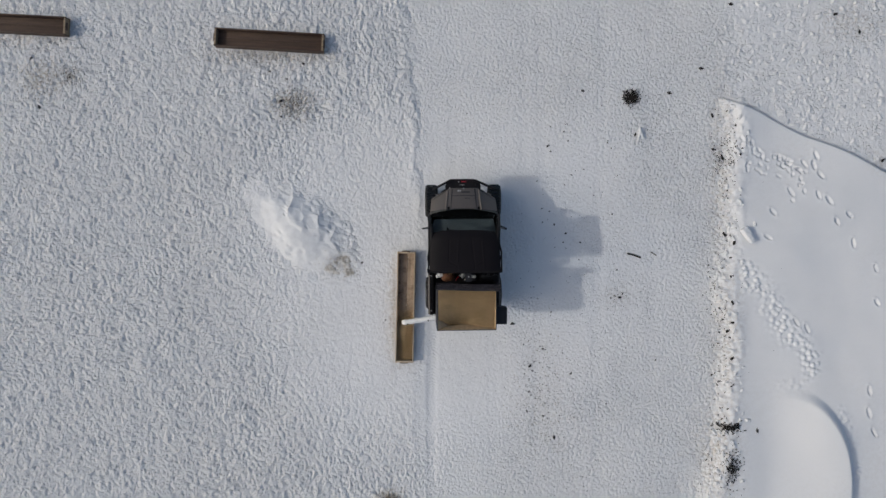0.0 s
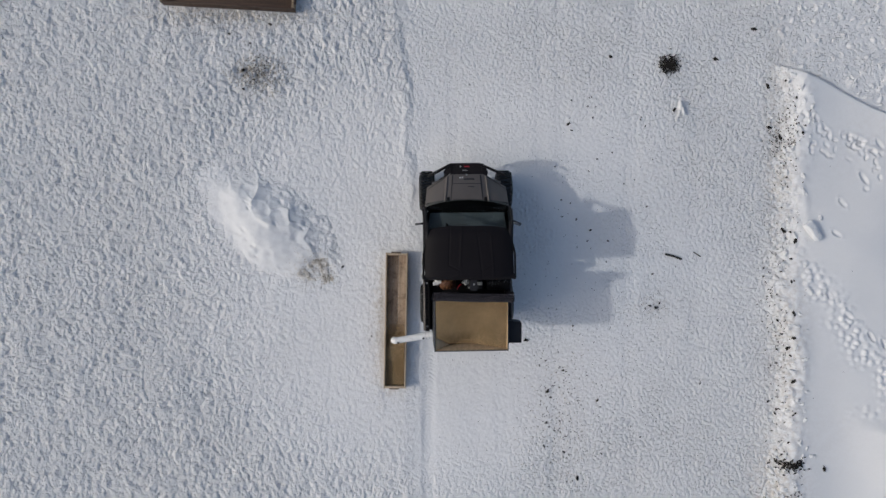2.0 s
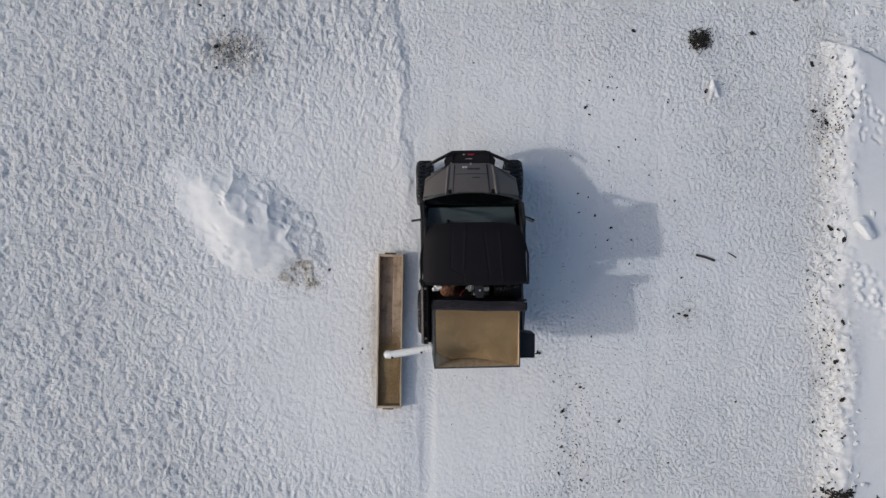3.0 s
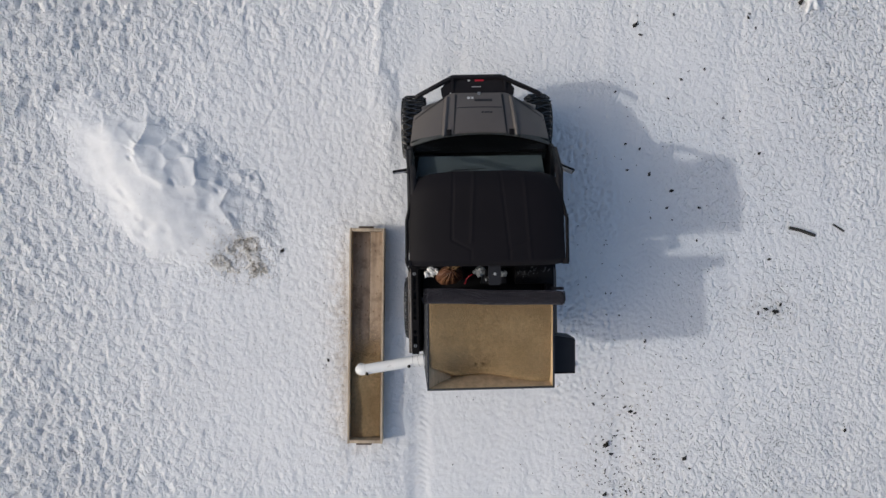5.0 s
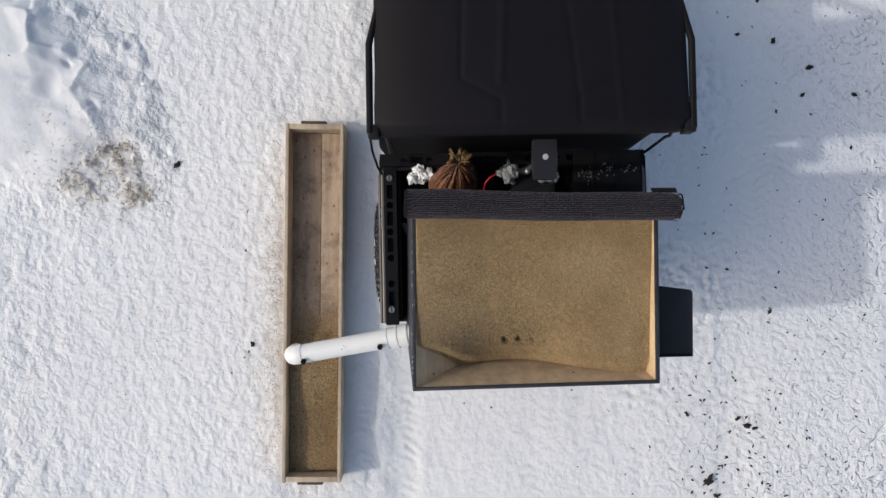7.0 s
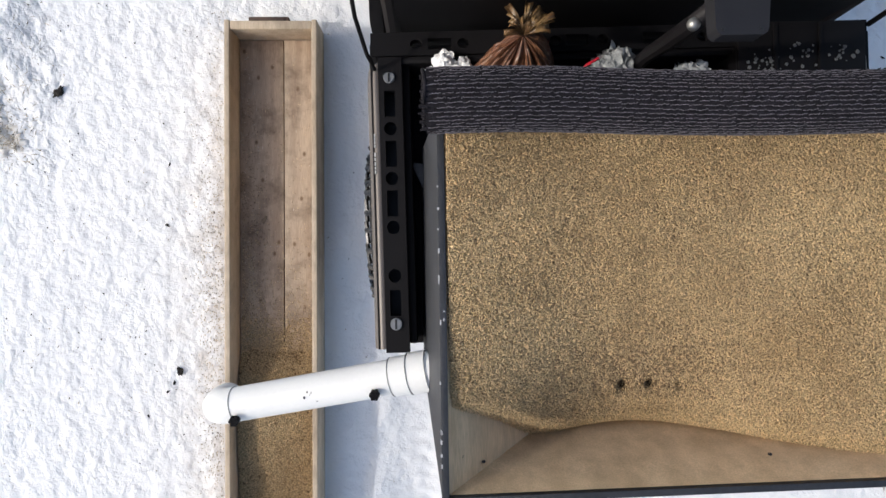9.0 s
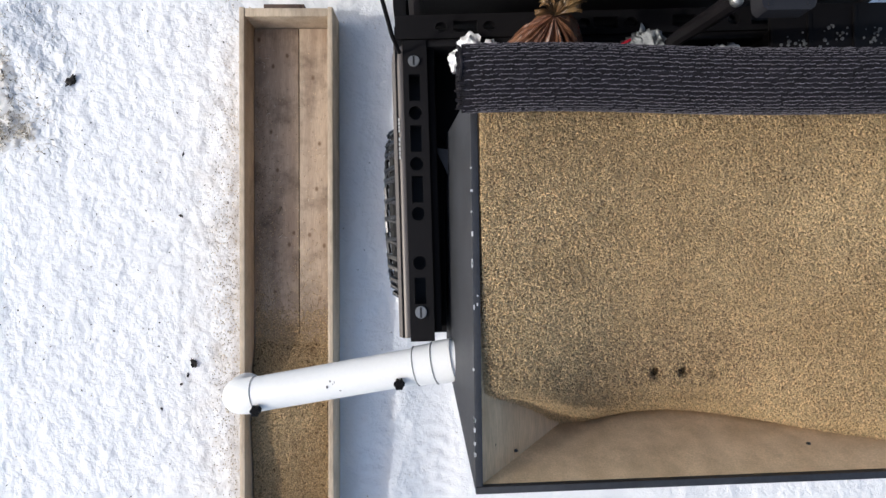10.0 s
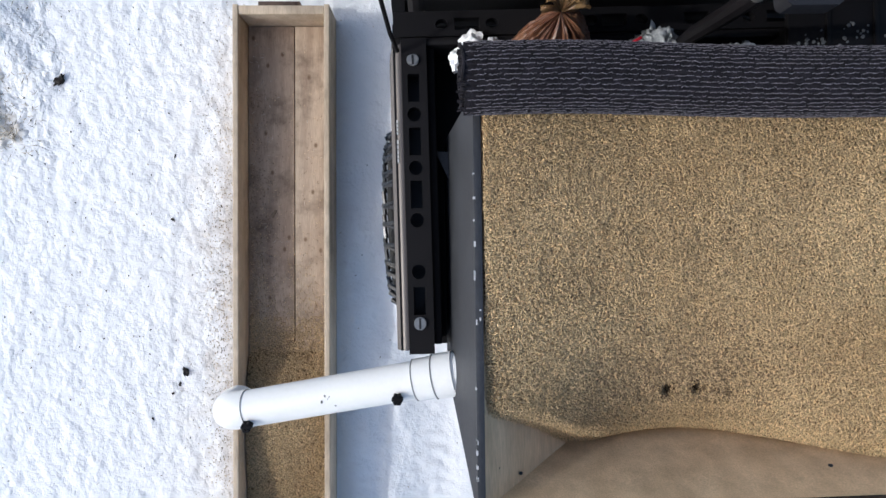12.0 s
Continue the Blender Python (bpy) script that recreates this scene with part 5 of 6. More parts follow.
def rolled_mat():
    """A ribbed rubber mat rolled up on the bin's front rim."""
    X0, LONG = -0.206, 1.293

    def axis(t):
        return 1.370 - 0.020 * t + 0.004 * math.sin(t * 9), 1.578 + 0.003 * math.sin(t * 14), 0.0695 - 0.004 * t

    n, ribs = 130, 36
    bm = bmesh.new()
    prof = [(math.tau * k / (ribs * 4), 0.0022 * (1, 0.3, -1, 0.3)[k % 4]) for k in range(ribs * 4)]
    rings = []
    for i in range(n + 1):
        cy, cz, r0 = axis(i / n)
        ring = []
        for k, (a, dr) in enumerate(prof):
            r = (r0 - 0.002) * (1 - 0.22 * max(0.0, i / n - 0.975) / 0.025) + dr + 0.0016 * math.sin(i * 1.7 + k * 2.3) * (1 if k % 4 == 0 else 0.2)
            ring.append(bm.verts.new((X0 + LONG * i / n, cy + r * math.cos(a), cz + r * 0.93 * math.sin(a))))
        rings.append(ring)
    L = len(prof)
    for p, q in zip(rings, rings[1:]):
        for k in range(L):
            bm.faces.new((p[k], p[(k + 1) % L], q[(k + 1) % L], q[k]))
    bm.faces.new(rings[0][::-1]), bm.faces.new(rings[-1])
    mat = thing("rolled_mat", "black ribbed rubber mat rolled up on the hopper rim", "rubber mat", at=(0.45, 1.364, 1.50))
    part("mat_roll", bm, MATRUB, mat)
    # the ribs are broken into short slanting strands
    dice = random.Random(5)
    ribs_bm = bmesh.new()
    for k in range(29):
        a0 = math.pi * (-0.12 + 1.24 * k / 28)
        x = 0.017 * (k % 2) + dice.uniform(0, 0.008)
        while x < LONG - 0.012:
            ln = min(dice.uniform(0.022, 0.045), LONG - 0.004 - x)
            pts = []
            for q in range(9):
                t = (x + ln * q / 8) / LONG
                cy, cz, r0 = axis(t)
                a = a0 + 0.015 - 0.03 * q / 8 + dice.gauss(0, 0.012)
                r = r0 + 0.0010 * math.sin(math.pi * q / 8) - 0.0003 + dice.gauss(0, 0.0004)
                pts.append((X0 + LONG * t, cy + r * math.cos(a), cz + r * 0.93 * math.sin(a)))
            pipe(pts, 0.0009, ribs_bm, 4)
            x += ln + dice.uniform(0.0, 0.005)
    part("ribs", ribs_bm, RIBS, mat, "worn grey ribs", 80)["kind"] = "stuff"
    for t, s in ((0, -1), (1, 1)):
        cy, cz, r0 = axis(t)
        pts = []
        for k in range(70):
            a, r = k * 0.30, 0.012 + (r0 - 0.012) * k / 69
            pts.append((X0 + LONG * t + s * (0.004 + 0.003 * math.sin(k * 1.1)), cy + r * math.cos(a), cz + r * 0.93 * math.sin(a)))
        part("spiral_edge", pipe(pts, 0.004, seg=6), MATRUB, mat)
    # inner layers stand out past the worn end
    cy, cz, r0 = axis(0)
    for k in range(26):
        a, r = math.pi * (0.02 + 0.96 * k / 25), r0 * dice.uniform(0.72, 0.96)
        p = Vector((X0 - dice.uniform(0.003, 0.016), cy - 0.006 + r * math.cos(a), cz + r * 0.93 * math.sin(a)))
        part("frayed_strand", pipe([Vector((X0 + 0.004, p.y, p.z)), (Vector((X0, p.y, p.z)) + p) / 2 + Vector((0, dice.gauss(0, 0.002), 0.002)), p], dice.uniform(0.0022, 0.0042), seg=5), MATRUB, mat)
    part("loose_flap", slab(lambda u, v: (0.98 + 0.12 * u, 1.425 + 0.026 * v, 1.545 - 0.03 * v), 6, 4, 0.008), MATRUB, mat)


rolled_mat()


# ---- things lying in the bed ----
def lump(bm, c, r, squash=0.7, seed=0, rough=0.35):
    b = bmesh.new()
    bmesh.ops.create_icosphere(b, subdivisions=3, radius=1)
    for v in b.verts:
        k = 1 + rough * noise.noise(v.co * 1.7 + Vector((seed * 3.1, seed, 0))) + rough * 0.6 * noise.noise(v.co * 4.5 + Vector((seed, 0, 2)))
        v.co = Vector((v.co.x * r * k, v.co.y * r * k, v.co.z * r * k * squash)) + Vector(c)
    return put_into(bm, b)


def bed_load():
    # plastic bag: pleats run up to a gathered neck, loose ends stand above it
    nx_, ny_ = 0.048, 1.614
    bag = thing("plastic_bag", "crumpled brown plastic feed bag tied at the neck", "plastic bag", at=(0.03, 1.58, 1.06))

    def sack(u, v):
        a = math.tau * u
        pleat = noise.noise(Vector((math.cos(a) * 3.2, math.sin(a) * 3.2, 2.0))) + 0.7 * noise.noise(Vector((math.cos(a) * 9, math.sin(a) * 9, 5.0)))
        fine = math.sin(a * 34 + 5 * noise.noise(Vector((math.cos(a) * 2, math.sin(a) * 2, v))))
        reach = 0.058 + 0.10 * max(0, -math.sin(a)) ** 1.2 + 0.11 * max(0, -math.cos(a)) ** 1.6 * max(0, 0.35 - math.sin(a)) + 0.05 * max(0, math.cos(a)) ** 2
        r = reach * v ** 0.8
        z = 1.27 - 0.075 * v - 0.14 * v ** 3 + (0.020 * pleat + 0.0035 * fine) * math.sin(math.pi * min(v * 1.05, 1)) ** 0.7
        qx, qy = r * math.cos(a), r * math.sin(a)
        lumpy = (0.022 * noise.noise(Vector((qx * 22, qy * 22, 1.0))) + 0.020 * (0.35 - abs(noise.noise(Vector((qx * 48, qy * 40, 4.0))))) + 0.010 * (0.35 - abs(noise.noise(Vector((qx * 95, qy * 95, 9.0)))))) * min(1, v * 1.6)
        return (nx_ + (r + 0.008 * pleat * v) * math.cos(a), ny_ + (r + 0.008 * pleat * v) * math.sin(a), z + lumpy)
    part("sack", slab(sack, 220, 26, 0.002), BAG, bag, angle=80)
    tuft = random.Random(8)
    for k in range(19):
        a0, lean, ln = tuft.choice((tuft.gauss(0.75, 0.35), tuft.gauss(1.5, 0.5), tuft.uniform(0.2, 3.4))), noise.noise(Vector((k * 1.7, 3, 1))), tuft.uniform(0.028, 0.085)

        def frill(u, v, a0=a0, lean=lean, ln=ln, k=k):
            w = 0.006 + 0.022 * v * (1 - 0.3 * v)
            curl = noise.noise(Vector((u * 3 + k, v * 2, k * 1.3)))
            x, y = ln * v * math.cos(a0) + (u - 0.5) * w * -math.sin(a0), ln * v * math.sin(a0) + (u - 0.5) * w * math.cos(a0)
            return (nx_ + x, ny_ + y, 1.272 + 0.035 * math.sin(v * 2.4) + 0.03 * lean * v + 0.016 * curl * (0.3 + v))
        part("loose_end", slab(frill, 6, 8, 0.0015), BAGEND, bag, "pale gathered bag end", 80)
    for cx, cy, cz, rx, ry, n, mat, label in ((-0.138, 1.580, 1.055, 0.058, 0.030, 22, SNOW_CLEAN, "lump of white snow lying in the cargo bed"), (0.352, 1.585, 1.08, 0.034, 0.026, 24, SLUSHLIGHT, "small lump of dirty snow in the cargo bed"), (0.56, 1.555, 1.07, 0.045, 0.014, 14, SLUSHLIGHT, "strip of dirty slush in the cargo bed")):
        dice = random.Random(n)
        bm = bmesh.new()
        for k in range(n):
            lump(bm, (cx + dice.gauss(0, rx * 0.55), cy + dice.gauss(0, ry * 0.55), cz + dice.uniform(-0.01, 0.03)), dice.uniform(0.012, 0.027), 0.7, k * 1.7, 0.9)
        solo("snow_lump", bm, mat, label, "snow", kind="stuff", angle=80)
    dice = random.Random(12)
    for k in range(64):
        cx, cy = ((0.755, 1.575), (0.785, 1.56), (0.875, 1.595), (1.00, 1.60))[k % 4]
        x, y = cx + dice.gauss(0, 0.024), cy + dice.gauss(0, 0.020)
        solo("snow_crumb", lump(bmesh.new(), (x, y, 1.114), dice.uniform(0.0015, 0.0055), 0.6, k, 0.5), SLUSH, "crumb of dirty snow on the black box", "snow", "snow crumbs")
    # black equipment
    b = thing("control_box", "black plastic control box on a swivel arm behind the cab", "control box", at=(0.40, 1.60, 0.88))
    face = [(0.361, 1.506), (0.364, 1.497), (0.372, 1.491), (0.458, 1.491), (0.466, 1.497), (0.469, 1.506), (0.474, 1.58), (0.470, 1.675), (0.360, 1.675), (0.357, 1.58)]
    part("housing", prism(face, 1.615, 1.660, "z"), BOXGREY, b, "dark grey moulded housing")
    part("cap", rod((0.417, 1.594, 1.658), (0.417, 1.594, 1.666), 0.0135, seg=20, bev=0.002), PALE, b, "pale round cap")
    for x in (0.376, 0.454):
        part("screw", rod((x, 1.503, 1.657), (x, 1.503, 1.662), 0.004, seg=8), MARK, b)
    part("ball_joint", lump(bmesh.new(), (0.343, 1.537, 1.592), 0.0145, 1.0, 0, 0.0), CHROME, b, "bright ball joint")
    part("arm", pipe([(0.40, 1.58, 1.62), (0.352, 1.545, 1.585), (0.362, 1.565, 1.40), (0.385, 1.60, 1.18), (0.395, 1.61, 0.90)], 0.021), STEEL, b, "black swivel arm")
    part("base_plate", prism([(0.33, 1.47), (0.60, 1.47), (0.60, 1.615), (0.42, 1.625), (0.37, 1.60)], 0.882, 0.93, "z"), BOXGREY, b)
    for x, y in ((0.36, 1.565), (0.44, 1.50), (0.50, 1.59)):
        part("washer", rod((x, y, 0.929), (x, y, 0.937), 0.013, seg=14), CHROME, b)
    b.location = b.location + Vector((0.024, -0.014, 0))
    box_ = thing("battery_box", "black plastic battery box with snow crumbs on its lid", "battery box", at=(0.87, 1.56, 1.06))
    part("case", box((0.70, 1.47, 0.95), (1.06, 1.632, 1.09), 0.012), BLACK, box_)
    part("lid", box((0.692, 1.462, 1.092), (1.066, 1.70, 1.112), 0.008), BLACK, box_)
    for x in (0.80, 0.93):
        part("lid_rib", box((x - 0.006, 1.48, 1.112), (x + 0.006, 1.69, 1.118), 0.002), BLACK, box_)
    solo("cable_tie", pipe([(0.19, 1.455, 0.885), (0.19, 1.462, 1.12), (0.198, 1.515, 1.225), (0.22, 1.54, 1.24), (0.255, 1.56, 1.235)], 0.004), RED, "bright red cable end poking out behind the mat", "cable")
    solo("bungee_cord", pipe([(-0.37, 1.74, 1.66), (-0.395, 1.72, 1.40), (-0.40, 1.68, 1.24), (-0.38, 1.61, 1.14), (-0.365, 1.585, 1.07)], 0.006), BLACK, "thin black elastic cord hanging at the cab corner", "cord")
    solo("strap", pipe([(1.06, 1.74, 1.66), (1.10, 1.72, 1.45), (1.13, 1.74, 1.30), (1.10, 1.70, 1.07)], 0.008), BLACK, "black strap hanging from the cab corner", "strap")
    solo("plastic_offcut", prism([(-0.265, 1.32), (-0.195, 1.31), (-0.215, 1.21)], 0.99, 0.996, "z"), BINPAINT, "grey triangular plastic scrap beside the hopper", "scrap")


bed_load()


# ---- litter on the snow ----
def clod(x, y, r, mat, name, label, category, group, squash=0.6, sink=0.3):
    bm = lump(bmesh.new(), (0, 0, 0), r, squash, x * 7 + y * 3, 1.1)
    way = Matrix.Rotation(x * 5 + y * 11, 4, "Z")
    bmesh.ops.scale(bm, vec=(1.35, 0.75, 1.0), verts=bm.verts)
    bmesh.ops.transform(bm, matrix=Matrix.Translation((x, y, top_z(x, y) + r * squash * (1 - sink))) @ way, verts=bm.verts)
    solo(name, bm, mat, label, category, group, angle=80)


DROPPINGS = [(-1.914, 1.80, 0.035), (-1.372, 0.515, 0.026), (-1.423, 1.182, 0.012), (-1.40, 0.46, 0.012), (-1.43, 0.42, 0.010), (-1.52, 0.31, 0.010), (2.37, 0.72, 0.028), (2.68, 2.50, 0.035), (2.42, 2.70, 0.03), (2.16, 2.75, 0.025), (2.31, 3.0, 0.022), (2.63, 2.30, 0.025), (3.01, 2.30, 0.03), (1.50, 0.45, 0.055)]
DROPPINGS += [(3.04, 5.72, 0.05), (4.22, 4.74, 0.05), (2.26, 4.47, 0.045), (2.32, 4.35, 0.028), (2.65, 4.96, 0.02), (2.69, 4.97, 0.02), (2.62, 4.80, 0.025), (2.77, 4.79, 0.018), (2.80, 3.82, 0.025), (3.72, 2.94, 0.03), (3.84, 1.69, 0.03), (3.80, 1.10, 0.035), (3.91, 1.07, 0.045), (3.97, 1.15, 0.03), (3.71, 1.05, 0.025), (4.74, -0.34, 0.03)]
DROPPINGS += [(1.75, -0.02, 0.025), (2.12, -0.06, 0.025), (2.19, -0.11, 0.035), (1.90, -0.50, 0.055), (1.96, -0.61, 0.03), (2.82, -0.66, 0.04), (1.88, -1.08, 0.035), (2.13, -1.05, 0.025), (2.03, -1.23, 0.025), (1.84, -1.52, 0.035), (2.21, -1.63, 0.035), (2.46, -2.11, 0.06), (3.45, -1.14, 0.02), (-3.27, 6.28, 0.05), (-3.64, 5.93, 0.035), (-4.03, 6.10, 0.035), (-3.77, 5.43, 0.05), (-3.76, 5.08, 0.035), (-9.43, 6.36, 0.045), (-9.25, 5.26, 0.07)]
for x, y, r in DROPPINGS:
    clod(x, y, r * 0.5, DUNG, "dropping", "small dark dropping lying on the snow", "dropping", "droppings")
rng = random.Random(4)
for k in range(60):
    x, y = rng.gauss(2.7, 0.9), rng.uniform(-3.6, 5.5)
    clod(x, y, rng.uniform(0.005, 0.013), DUNG, "dropping", "crumb of dark dirt on the snow", "dropping", "droppings")
for k in range(46):
    y = rng.uniform(-3.6, 5.4)
    x = float(bank_line(np.array(y))) + rng.gauss(0.25, 0.12)
    clod(x, y, rng.uniform(0.007, 0.020), DUNG, "dirt_clod", "dark clod of earth in the snow bank", "dirt clod", "bank clods")
for x, y in ((5.95, 5.18), (6.18, 4.23), (5.98, 4.42), (6.23, 2.51), (6.42, 2.32), (6.38, 0.98), (6.38, 0.54), (6.29, 0.34), (6.39, -0.27), (6.98, -1.88), (8.70, 7.49), (8.34, 7.47), (9.24, 7.09), (9.77, 4.20), (5.69, 6.24), (4.99, 5.69), (6.34, 7.69)):
    clod(x, y, 0.032, DUNG, "dirt_clod", "dark clod of earth in the snow", "dirt clod", "bank clods", 0.5, 0.4)
for k in range(110):
    y = rng.uniform(-3.6, 5.5)
    x = float(bank_line(np.array(y))) + 0.35 + rng.gauss(0.0, 0.2)
    clod(x, y, rng.uniform(0.014, 0.042), SNOW_CLEAN, "snow_clod", "rounded clod of snow at the bank", "snow clod", "snow clods", 0.5, 0.6)
for k in range(40):
    x, y = rng.uniform(6.2, 10.2), rng.uniform(4.2, 8.0)
    if y > 5.8 - (x - 6.0) * 0.447:
        clod(x, y, rng.uniform(0.02, 0.06), SNOW_CLEAN, "snow_clod", "rounded clod of snow", "snow clod", "snow clods", 0.5, 0.5)
clod(4.34, 4.75, 0.08, SNOW_CLEAN, "snow_clod", "rounded clod of snow beside a dropping", "snow clod", "snow clods")

bm = pipe([(4.07, 2.06, gz(4.07, 2.06) + 0.02), (4.20, 2.03, gz(4.20, 2.03) + 0.025), (4.37, 1.97, gz(4.37, 1.97) + 0.02)], 0.02, seg=8)
solo("stick", bm, GREYWOOD, "short weathered stick lying on the snow", "stick")
solo("stick", pipe([(4.60, 2.10, gz(4.60, 2.10) + 0.012), (4.73, 2.02, gz(4.73, 2.02) + 0.012)], 0.012, seg=6), GREYWOOD, "short dark twig lying on the snow", "stick")
slab_bm = box((-0.08, -0.19, -0.06), (0.08, 0.19, 0.07), 0.03, turn=Matrix.Rotation(radians(38), 4, "Z") @ Matrix.Rotation(radians(14), 4, "Y"))
bmesh.ops.subdivide_edges(slab_bm, edges=slab_bm.edges, cuts=2, use_grid_fill=True)
for v in slab_bm.verts:
    v.co += Vector((noise.noise(v.co * 9), noise.noise(v.co * 9 + Vector((5, 0, 0))), noise.noise(v.co * 9 + Vector((0, 7, 0))))) * 0.02
solo("snow_slab", slab_bm, SNOW_CLEAN, "broken slab of crusted snow tilted on the bank", "snow slab", angle=80).location = (6.70, 2.50, gz(6.70, 2.50) + 0.07)


def scatter(name, label, category, cx, cy, a, b, n, length, width, mat, tilt=0.3, lift=0.004, seed=1):
    r = np.random.RandomState(seed)
    x, y = cx + r.normal(0, a, n), cy + r.normal(0, b, n)
    z = np.array([top_z(p, q) for p, q in zip(x, y)]) + lift
    tagged(kernels(name, np.stack([x, y, z], 1), length, width, mat, tilt), label, category, kind="stuff")


def hay_heap():
    """Crumbly dirty snow with trampled hay, in a few clumps at the foot of the mound."""
    clumps = ((-2.60, 1.66, 0.15, 0.10), (-2.50, 1.56, 0.10, 0.07), (-2.42, 1.88, 0.18, 0.11), (-2.27, 1.82, 0.13, 0.10), (-2.25, 1.66, 0.10, 0.14), (-2.16, 1.56, 0.10, 0.07))
    gx, gy = np.arange(-2.95, -1.95, 0.009), np.arange(1.38, 2.20, 0.009)
    X, Y = np.meshgrid(gx, gy, indexing="ij")
    wx, wy = X + 0.12 * perlin(X * 7, Y * 7, 71) + 0.06 * perlin(X * 19, Y * 19, 76), Y + 0.12 * perlin(X * 7, Y * 7, 72) + 0.06 * perlin(X * 19, Y * 19, 77)
    k = np.zeros_like(X)
    for x, y, a, b in clumps:
        k = np.maximum(k, np.exp(-((wx - x) / a) ** 2 - ((wy - y) / b) ** 2))
    base = np.array([top_z(p, q) for p, q in zip(X.ravel(), Y.ravel())]).reshape(X.shape)
    d, one, _ = cells(wx * 40, wy * 40, 73)
    Z = base - 0.020 + 0.026 * ramp(k, 0.1, 0.7) + ramp(k, 0.1, 0.8) * (0.008 * (one - 0.4) * (1 - ramp(d, 0.2, 0.6)) + 0.010 * perlin(X * 40, Y * 40, 74) + 0.012 * perlin(X * 12, Y * 12, 75))
    n, m = X.shape
    idx = np.arange(n * m).reshape(n, m)
    f = np.stack([idx[:-1, :-1], idx[1:, :-1], idx[1:, 1:], idx[:-1, 1:]], -1).reshape(-1, 4)
    tagged(from_arrays("dirty_snow_heap", np.stack([X, Y, Z], -1).reshape(-1, 3), f, DIRTYSNOW), "crumbly dirty snow mixed with hay at the end of the mound", "dirty snow", kind="stuff")
    r = np.random.RandomState(77)
    i, j = r.randint(0, n, 60000), r.randint(0, m, 60000)
    keep = r.uniform(size=60000) < 0.20 * k[i, j] ** 1.4 * ramp(perlin(X * 11, Y * 11, 78), -0.35, 0.25)[i, j] + 0.003
    i, j = i[keep], j[keep]
    pos = np.stack([X[i, j] + r.uniform(-0.004, 0.004, len(i)), Y[i, j] + r.uniform(-0.004, 0.004, len(i)), np.maximum(Z, base)[i, j] + 0.004], 1)
    tagged(kernels("hay_tuft", pos, 0.040, 0.0026, HAY, 0.5), "clumps of trampled hay in dirty snow at the end of the mound", "hay", kind="stuff")
    few = r.uniform(size=len(pos)) < 0.13
    tagged(kernels("hay_dirt", pos[few], 0.012, 0.006, DUNG, 0.4), "dark dirt crumbs among the trampled hay", "dirt", kind="stuff")


hay_heap()
scatter("hay_patch", "scattered hay and dung trodden into the snow", "hay", -3.50, 5.37, 0.26, 0.18, 500, 0.06, 0.008, HAY, 0.3, 0.006, 3)
scatter("dung_patch", "dark dung crumbs trodden into the snow", "dung", -3.50, 5.35, 0.20, 0.16, 320, 0.035, 0.012, DUNG, 0.3, 0.004, 4)
scatter("hay_patch", "scattered hay and dung trodden into the snow", "hay", -9.2, 5.9, 0.3, 0.3, 400, 0.06, 0.008, HAY, 0.3, 0.006, 5)
scatter("dung_patch", "dark dung crumbs trodden into the snow", "dung", -8.55, 5.97, 0.14, 0.12, 190, 0.035, 0.012, DUNG, 0.3, 0.004, 6)
scatter("hay_tuft", "brown trampled hay on the snow", "hay", -1.24, -3.58, 0.14, 0.10, 700, 0.09, 0.005, HAY, 0.7, 0.03, 7)
scatter("spilled_chaff", "chaff and grain spilled beside the trough", "chaff", -1.20, 0.70, 0.05, 0.65, 1500, 0.009, 0.004, HAY, 0.3, 0.004, 8)
scatter("spilled_chaff", "chaff spilled along the troughs", "chaff", -4.0, 6.45, 0.9, 0.08, 900, 0.03, 0.008, HAY, 0.3, 0.004, 9)
scatter("bank_dirt", "dark crumbs of earth along the snow bank", "dirt", 6.38, -2.7, 0.12, 0.3, 160, 0.035, 0.022, DUNG, 0.3, 0.01, 10)
scatter("bank_dirt", "dark crumbs of earth along the snow bank", "dirt", 6.12, 4.3, 0.12, 0.25, 70, 0.03, 0.02, DUNG, 0.3, 0.01, 12)
_r = np.random.RandomState(31)
_y = np.concatenate([_r.uniform(-4.4, 5.0, 90), _r.normal(4.3, 0.35, 70), _r.normal(1.2, 0.5, 40)])
_x = bank_line(_y) + _r.normal(0.15, 0.11, 200)
tagged(kernels("bank_crumbs", np.stack([_x, _y, [gz(p, q) + 0.008 for p, q in zip(_x, _y)]], 1), 0.045, 0.022, DUNG, 0.3), "small earth crumbs strewn along the snow bank", "dirt", kind="stuff")
scatter("bank_dirt", "dark plates of earth dug out at the snow bank", "dirt", 6.36, -1.80, 0.13, 0.06, 110, 0.085, 0.03, DUNG, 0.5, 0.02, 41)
scatter("bank_dirt", "dark plates of earth dug out at the snow bank", "dirt", 6.42, -2.70, 0.08, 0.14, 60, 0.085, 0.03, DUNG, 0.5, 0.02, 42)
scatter("lane_dirt", "fine dirt crumbs scattered over the driven snow", "dirt", 2.15, -1.2, 0.35, 1.0, 260, 0.034, 0.014, DUNG, 0.3, 0.003, 13)
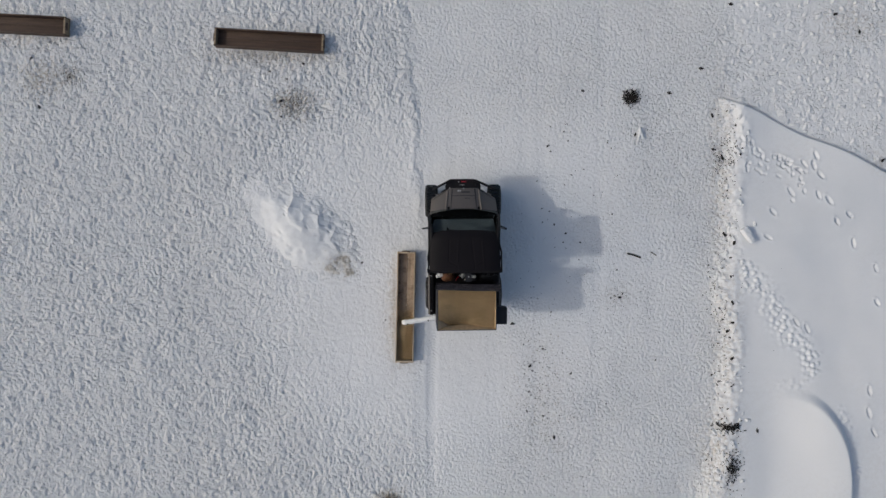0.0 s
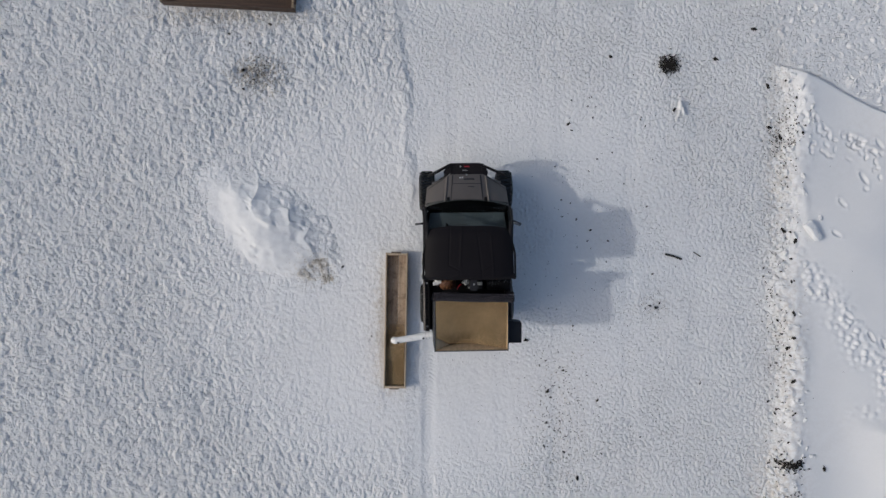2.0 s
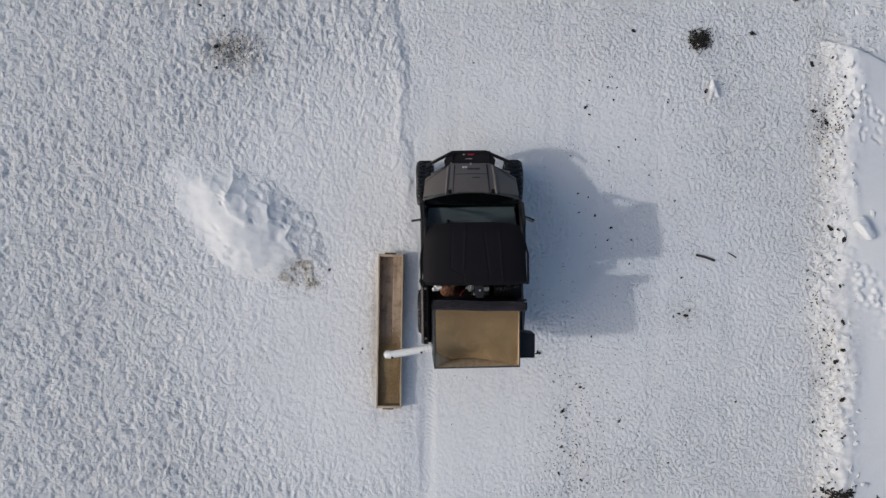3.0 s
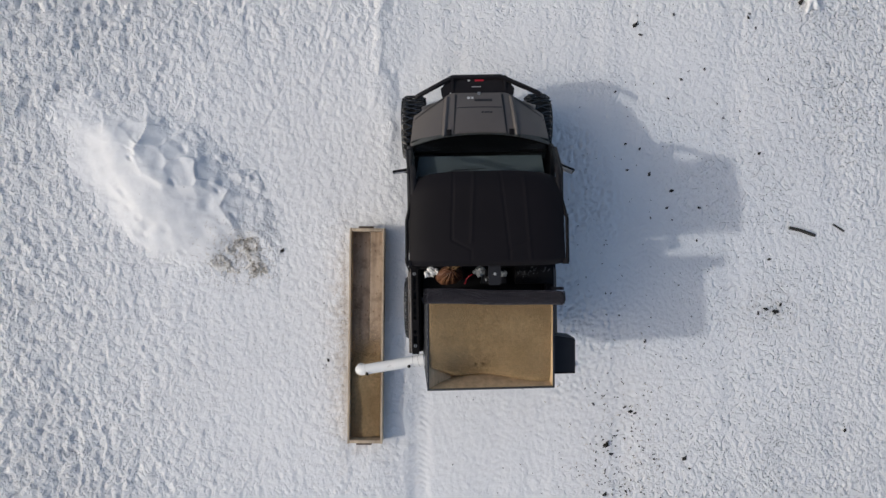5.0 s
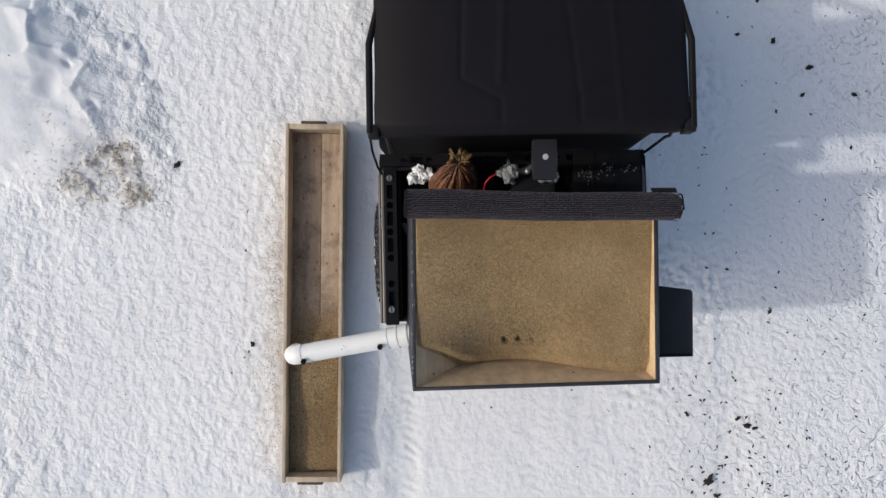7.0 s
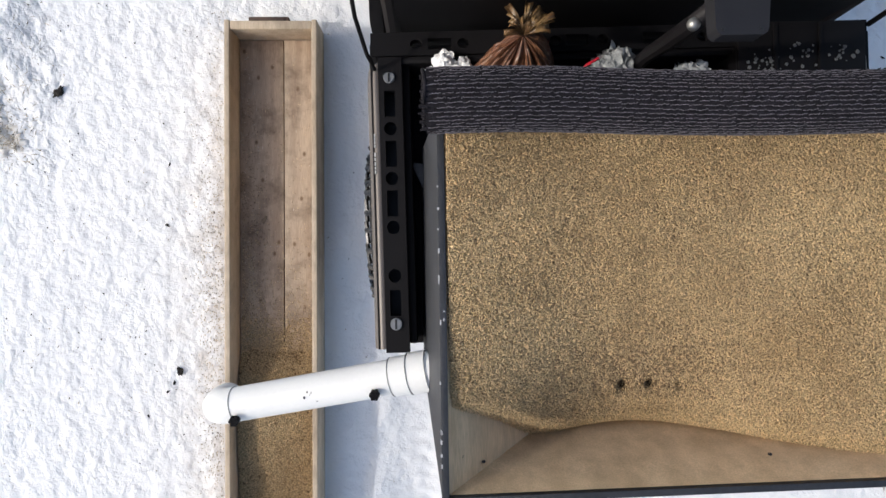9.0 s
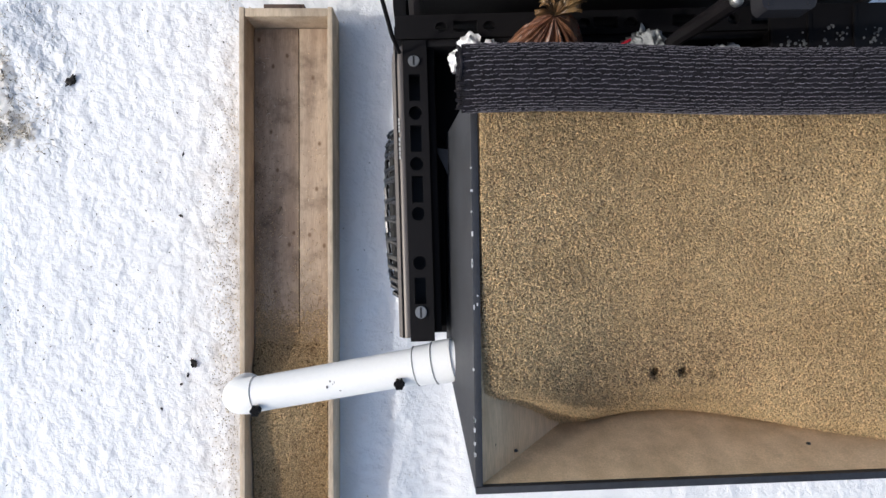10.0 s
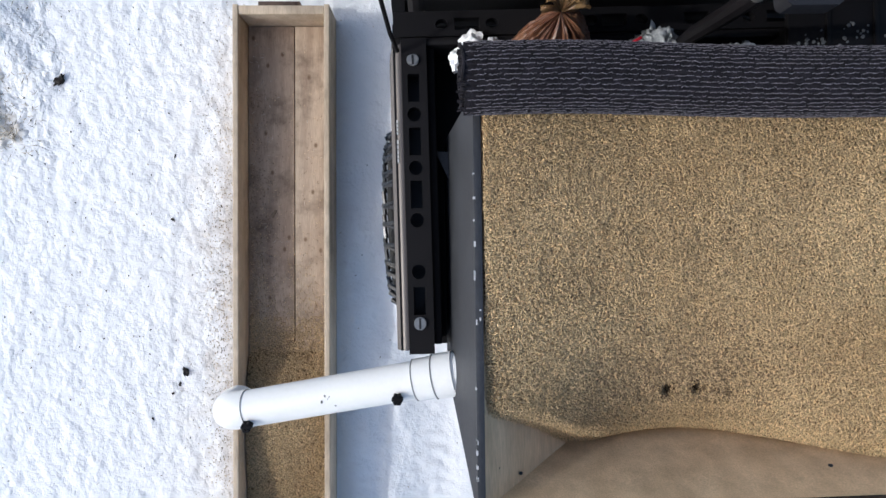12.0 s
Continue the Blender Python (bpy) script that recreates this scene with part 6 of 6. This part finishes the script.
scatter("lane_specks", "specks of dark dirt over the driven snow", "dirt", 2.9, 1.6, 1.7, 2.8, 420, 0.024, 0.010, DUNG, 0.3, 0.003, 15)
scatter("yard_specks", "specks of chaff and dirt on the trampled snow", "chaff", -2.0, 1.0, 1.0, 1.3, 420, 0.012, 0.004, HAY, 0.3, 0.004, 16)
scatter("yard_dirt", "tiny dark specks on the trampled snow", "dirt", -1.9, 1.2, 0.6, 0.8, 130, 0.010, 0.006, DUNG, 0.3, 0.004, 17)
scatter("dung_heap", "splattered heap of dark dung on the snow", "dung", 4.12, 5.58, 0.085, 0.075, 420, 0.06, 0.018, DUNG, 0.4, 0.015, 18)
scatter("dung_crumbs", "dark dung crumbs strewn round a heap", "dung", 3.86, 1.08, 0.15, 0.12, 30, 0.028, 0.008, DUNG, 0.3, 0.006, 19)
scatter("straw_bits", "short straws and dark crumbs in the driven snow", "straw", 2.0, -1.1, 0.35, 0.9, 160, 0.05, 0.006, HAY, 0.3, 0.005, 20)
solo("wood_chip", box((-0.018, -0.006, -0.003), (0.018, 0.006, 0.003), 0.002, turn=Matrix.Rotation(radians(60), 4, "Z")), RIMWOOD, "pale wood chip lying on the trough floor", "wood chip").location = (-0.975, 1.20, 0.049)


def trough_litter():
    """Chaff, crumbs of dirt and short straws on the bare part of the trough floor."""
    r = np.random.RandomState(51)
    for name, label, n, ln, wd, mat, lo, hi in (("floor_dirt", "brown dirt crumbs caked on the trough floor", 520, 0.0065, 0.0035, DARKGRAIN, 0.75, 1.75), ("floor_straw", "short straws and chaff on the trough floor", 170, 0.022, 0.002, HAY, 0.65, 1.95)):
        x = np.where(r.uniform(size=n) < 0.7, -1.084 + np.abs(r.normal(0, 0.055, n)), r.uniform(-1.08, -0.77, n))
        y = r.uniform(lo, hi, n)
        tagged(kernels(name, np.stack([np.clip(x, -1.085, -0.765) + 0.012 * (y - 0.83), y, np.full(n, 0.0485)], 1), ln, wd, mat, 0.1, 0.5), label, "litter", kind="stuff")


trough_litter()
